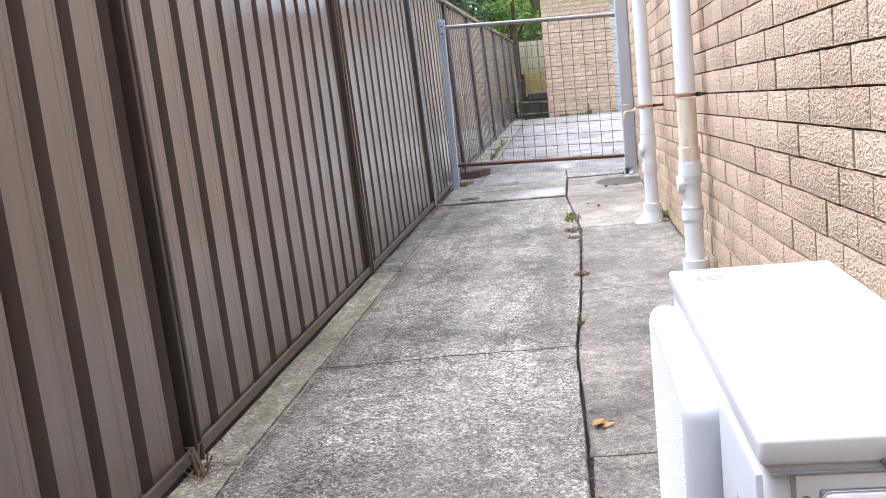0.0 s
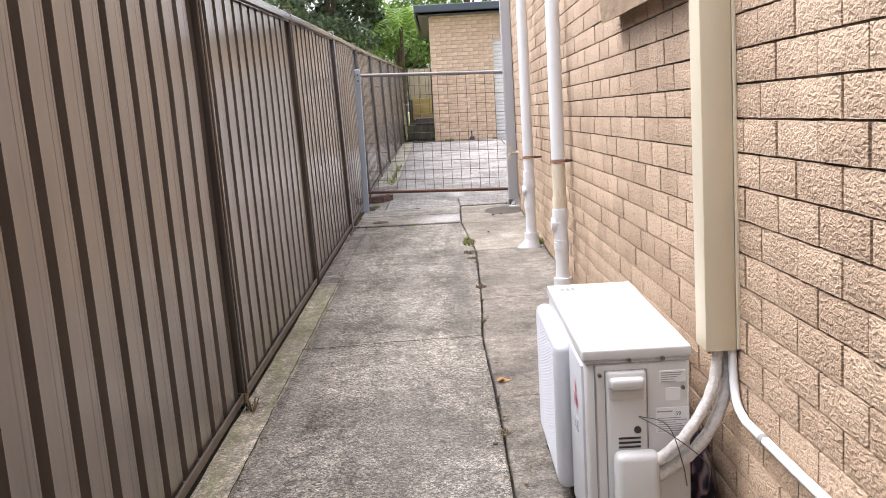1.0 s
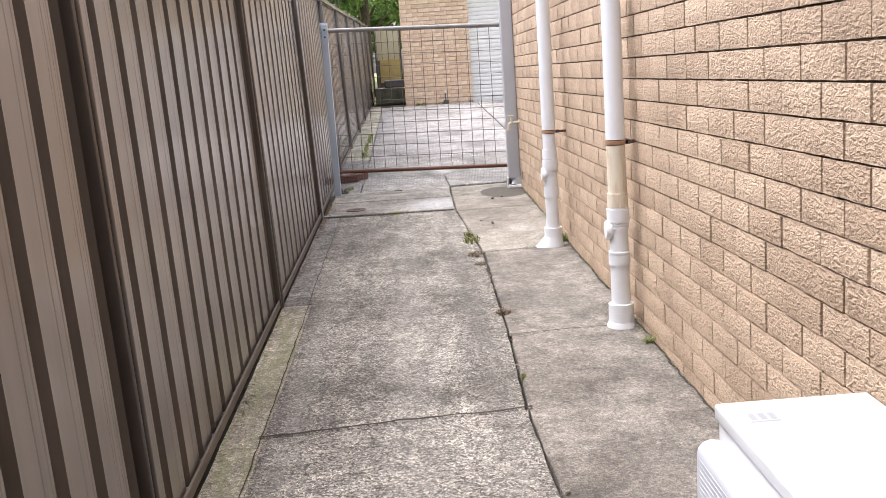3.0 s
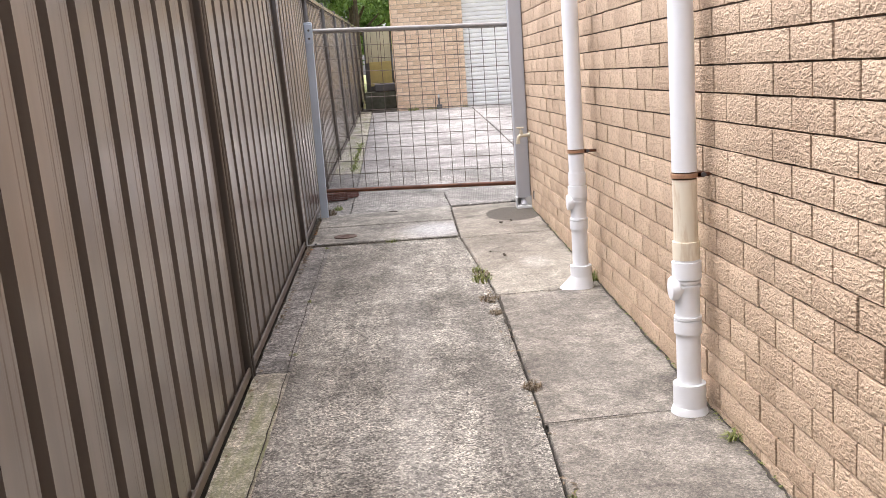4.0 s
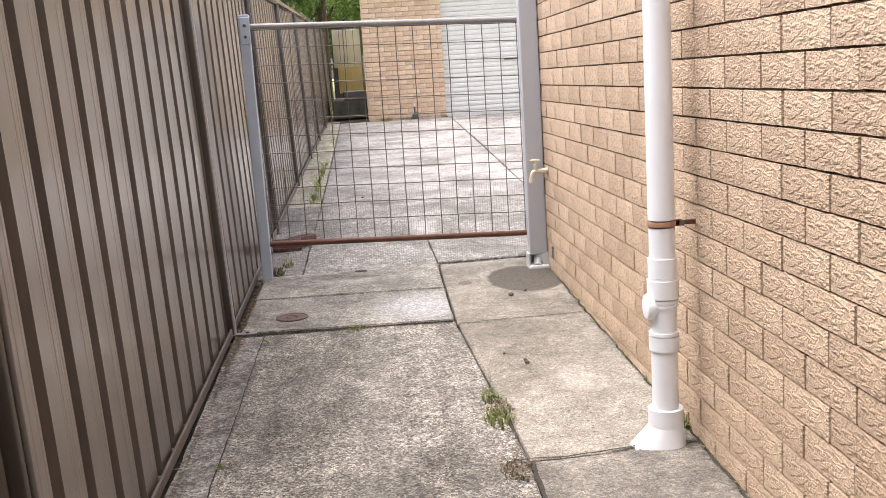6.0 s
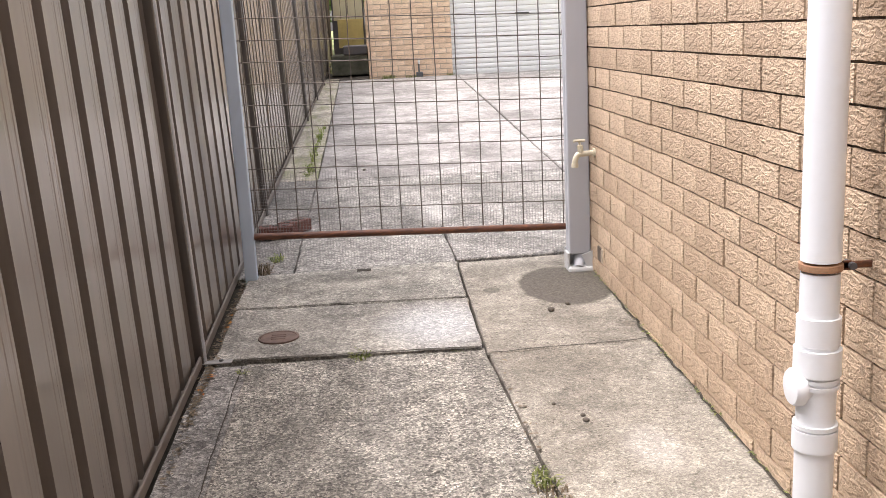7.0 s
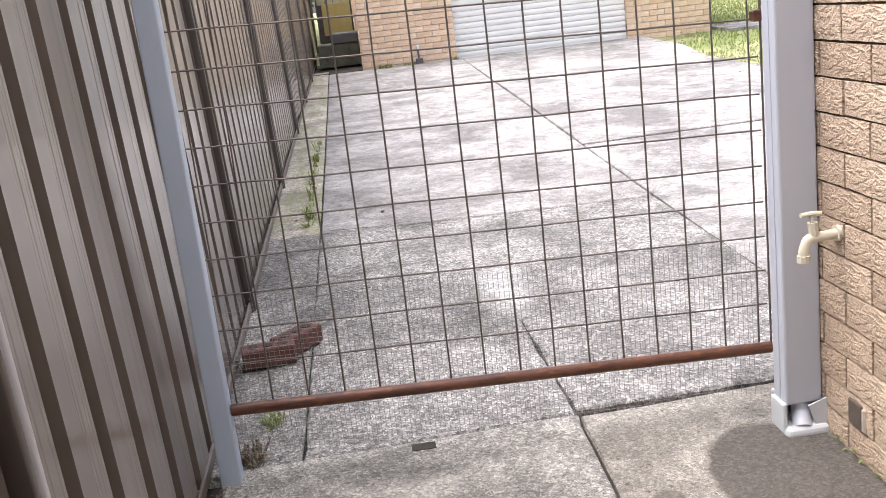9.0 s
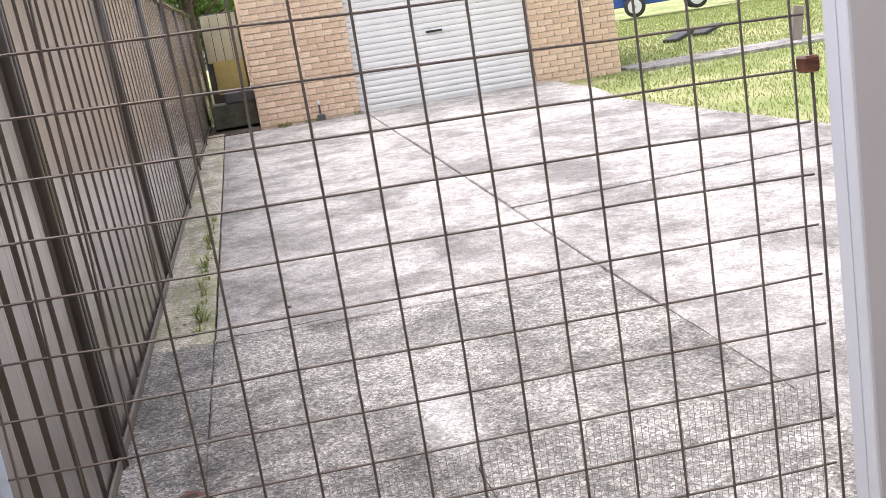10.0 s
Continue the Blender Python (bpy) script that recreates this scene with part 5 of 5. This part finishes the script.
    part("hose", tube(curve_points([(-0.36, -6.95, -0.14), (-0.40, -6.98, -0.15), (-0.44, -7.0, -0.158)], 5), 0.012, 10), BLACK, hs)


def build_weeds():
    for k, (x, y, r, h, c, mat, label) in enumerate((
            (-0.595, -2.2, 0.035, 0.05, 48, WEED, "tuft of green grass in the joint"),
            (-0.59, -2.42, 0.045, 0.06, 55, WEED, "tuft of green grass in the joint"),
            (-0.58, -2.3, 0.05, 0.04, 90, DRY, "dry straw tuft in the joint"),
            (-0.59, -2.82, 0.05, 0.035, 120, DRY, "matted dry weeds in the joint"),
            (-0.585, -3.08, 0.03, 0.03, 80, DRY, "matted dry weeds in the joint"),
            (-0.56, -4.13, 0.035, 0.035, 110, DRY, "dry curled weed clump in the joint"),
            (-0.575, -5.05, 0.012, 0.03, 20, WEED, "tiny green seedling in the joint"),
            (-1.08, -1.125, 0.035, 0.035, 70, WEED, "small green weed in the cross joint"),
            (-0.72, -1.13, 0.025, 0.02, 40, WEED, "small green weed in the cross joint"),
            (-1.50, -1.22, 0.012, 0.03, 22, WEED, "tiny weed beside the strip"),
            (-0.02, -2.6, 0.02, 0.08, 34, WEED, "green weed at the foot of the wall"),
            (-0.02, -2.48, 0.015, 0.05, 20, WEED, "green weed at the foot of the wall"),
            (-0.02, -4.75, 0.012, 0.05, 30, WEED, "green weed at the foot of the wall"),
            (-1.505, -2.6, 0.012, 0.03, 22, WEED, "tiny weed beside the strip"),
            (-1.505, -3.5, 0.012, 0.03, 22, WEED, "tiny weed beside the strip"),
            (-0.58, -6.78, 0.02, 0.03, 40, DRY, "dry curled weed clump in the joint"),
            (-0.48, -7.05, 0.06, 0.02, 60, DRY, "loose dry twigs on the concrete"),
            *[(-1.475 + 0.012 * math.sin(q * 2.3), 2.9 + q * 0.17, 0.02, 0.07 + 0.03 * math.sin(q * 1.7), 22 + int(12 * math.sin(q * 1.1)), GRASS, "thin pale grass growing along the edge strip") for q in range(18)],
            (-1.5, 0.35, 0.03, 0.06, 40, GRASS, "green weeds at the gate post"),
            (-1.55, 0.12, 0.04, 0.08, 60, DRY, "dry grass at the gate post"),
            (-0.6, 12.42, 0.12, 0.09, 120, WEED, "weeds along the garage foot"),
            (-0.2, 12.42, 0.12, 0.06, 80, WEED, "weeds along the garage foot"),
            (0.45, 12.4, 0.06, 0.07, 50, WEED, "weeds along the garage foot"),
            (-1.6, -6.36, 0.02, 0.10, 26, DRY, "pale dry stalks at the fence foot"))):
        tuft("weed", x, y, r, h, c, mat, label, 100 + k, 0.0022 if h < 0.05 else 0.003)
    spots = [(-1.617, -0.1 - 0.1 * k, 0.009, 0.06, 26) for k in range(16)] + [(-1.615, -1.8 - 0.25 * k, 0.008, 0.1, 12 if k < 6 else 4) for k in range(18)]
    spots += [(-0.575, y, 0.012, 0.15, 10) for y in (-1.6, -2.0, -2.5, -3.0, -3.5, -4.4, -5.0, -5.9, -6.6)] + [(-0.5, -7.1, 0.06, 0.12, 26)]
    spots += [(-1.6, 0.06, 0.02, 0.05, 20), (-1.5, 3.0, 0.05, 0.4, 30), (-1.5, 6.2, 0.05, 0.5, 30), (-1.55, 9.0, 0.05, 1.0, 40)]
    litter("leaf_litter", spots, DRY, "dry brown leaf litter along the fence and joints", 5, 0.014)
    litter("wall_foot_moss", [(-0.004, -0.3 - 0.1 * k, 0.006, 0.05, 7) for k in range(50)], WEED, "specks of green moss along the foot of the wall", 6, 0.010)
    litter("lawn_edge_litter", [(3.05 + 0.08 * math.sin(k), 4.2 + 0.25 * k, 0.12, 0.1, 26) for k in range(18)] + [(3.2 + 0.12 * k, 11.0 + 0.15 * k, 0.15, 0.15, 30) for k in range(8)], DRY, "dry clippings along the lawn edge", 8, 0.02)
    litter("orange_litter", [(-1.615, -0.75, 0.008, 0.08, 8), (-1.61, -1.3, 0.008, 0.1, 6)], leaf_mat("orange_leaf", (0.45, 0.14, 0.03), (0.6, 0.28, 0.06)), "orange fallen leaves at the fence foot", 7, 0.018)


def build_trees():
    build_tree(-6.2, 19.5, 7.5, 3.2, 34, 17000, 0.11, LEAF_DARK, "tall dense dark green tree behind the fence", 1)
    build_tree(-3.9, 20.5, 5.6, 1.6, 24, 9000, 0.10, LEAF_DARK, "dense dark green tree behind the fence", 2)
    build_tree(-2.1, 24.0, 3.6, 1.7, 22, 8000, 0.09, LEAF_LIGHT, "bright green leafy shrub behind the fence", 3)
    build_tree(-0.8, 25.5, 3.2, 1.5, 20, 6000, 0.09, LEAF_LIGHT, "bright green leafy shrub behind the garage", 4)
    build_tree(-3.4, 29.0, 8.5, 3.2, 22, 5000, 0.13, LEAF_LIGHT, "tall light green tree in the distance", 5)
    build_tree(0.6, 31.0, 8.0, 3.4, 22, 5000, 0.13, LEAF_LIGHT, "tall green tree in the distance", 6)
    build_tree(-10.5, 24.0, 8.0, 3.6, 30, 9000, 0.14, LEAF_DARK, "tall dark green tree in the distance", 7)
    build_tree_fern(-1.85, 20.6, 3.1)


# ---- build ----
build_ground()
build_paving()
HOUSE = build_house()
build_garage()
build_fence()
build_gate()
build_downpipe(-0.078, -4.49, "wall pipes", False, 0.80, 0.515, 0.43, 0.30, 0.105)
build_downpipe(-0.102, -2.71, "wall pipes", True, 0.695, 0.52, 0.44, 0.325, 0.115)
build_grey_downpipe()
build_tap()
build_aircon()
build_aircon_lines()
build_sill()
build_trees()
build_lawn()
build_yard()
build_trailer(12.0, 30.3)
build_small()
build_weeds()

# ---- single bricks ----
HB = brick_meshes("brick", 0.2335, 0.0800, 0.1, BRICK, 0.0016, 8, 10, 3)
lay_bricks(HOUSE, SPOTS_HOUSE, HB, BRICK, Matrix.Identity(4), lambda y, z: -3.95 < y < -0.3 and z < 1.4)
# flush perpends between the bricks of each course
PV, PF = [], []
for py, pz, cut in SPOTS_HOUSE:
    e, o = py + cut * 0.1165, len(PV)
    for dx, dy, dz in ((0.0075, -0.004, -0.039), (0.0075, 0.0135, -0.039), (0.0075, 0.0135, 0.039), (0.0075, -0.004, 0.039), (0.02, -0.004, -0.039), (0.02, 0.0135, -0.039), (0.02, 0.0135, 0.039), (0.02, -0.004, 0.039)):
        PV.append((dx, e + dy, pz + dz))
    PF += [(o, o + 3, o + 2, o + 1), (o + 3, o + 7, o + 6, o + 2), (o, o + 1, o + 5, o + 4)]
PERP = raw_mesh("perpend_mortar", PV, PF, MORTAR)
PERP.parent = HOUSE
tagged(PERP, kind="stuff")
GB = brick_meshes("brick", 0.23, 0.076, 0.1, BRICK_FAR, 0.002, 4, 3, 1)
FACE = Matrix.Translation((0, 12.5, 0)) @ Matrix.Rotation(radians(90), 4, "Z")
GW = bpy.data.objects["wall_garage"]
GS = bpy.data.objects["wall_garage_sides"]
# along the front, y of the pattern runs against x
lay_bricks(GW, bond(-0.5, 0.91, 0.2, 3.1, 0.24, 0.086, 0.91, 0.25), GB, BRICK_FAR, FACE, lambda y, z: True)
lay_bricks(GS, bond(-4.46, -3.14, 0.2, 3.1, 0.24, 0.086, -4.46, 0.25), GB, BRICK_FAR, FACE, lambda y, z: z < 2.0)
lay_bricks(GS, bond(-3.14, -0.5, 2.6, 3.1, 0.24, 0.086, -4.46, 0.25), GB, BRICK_FAR, FACE, lambda y, z: False)
SIDE = Matrix.Translation((-0.925, 0, 0))
lay_bricks(GS, bond(12.52, 18.9, 0.2, 3.1, 0.24, 0.086, 12.5, 0.25), GB, BRICK_FAR, SIDE, lambda y, z: False)
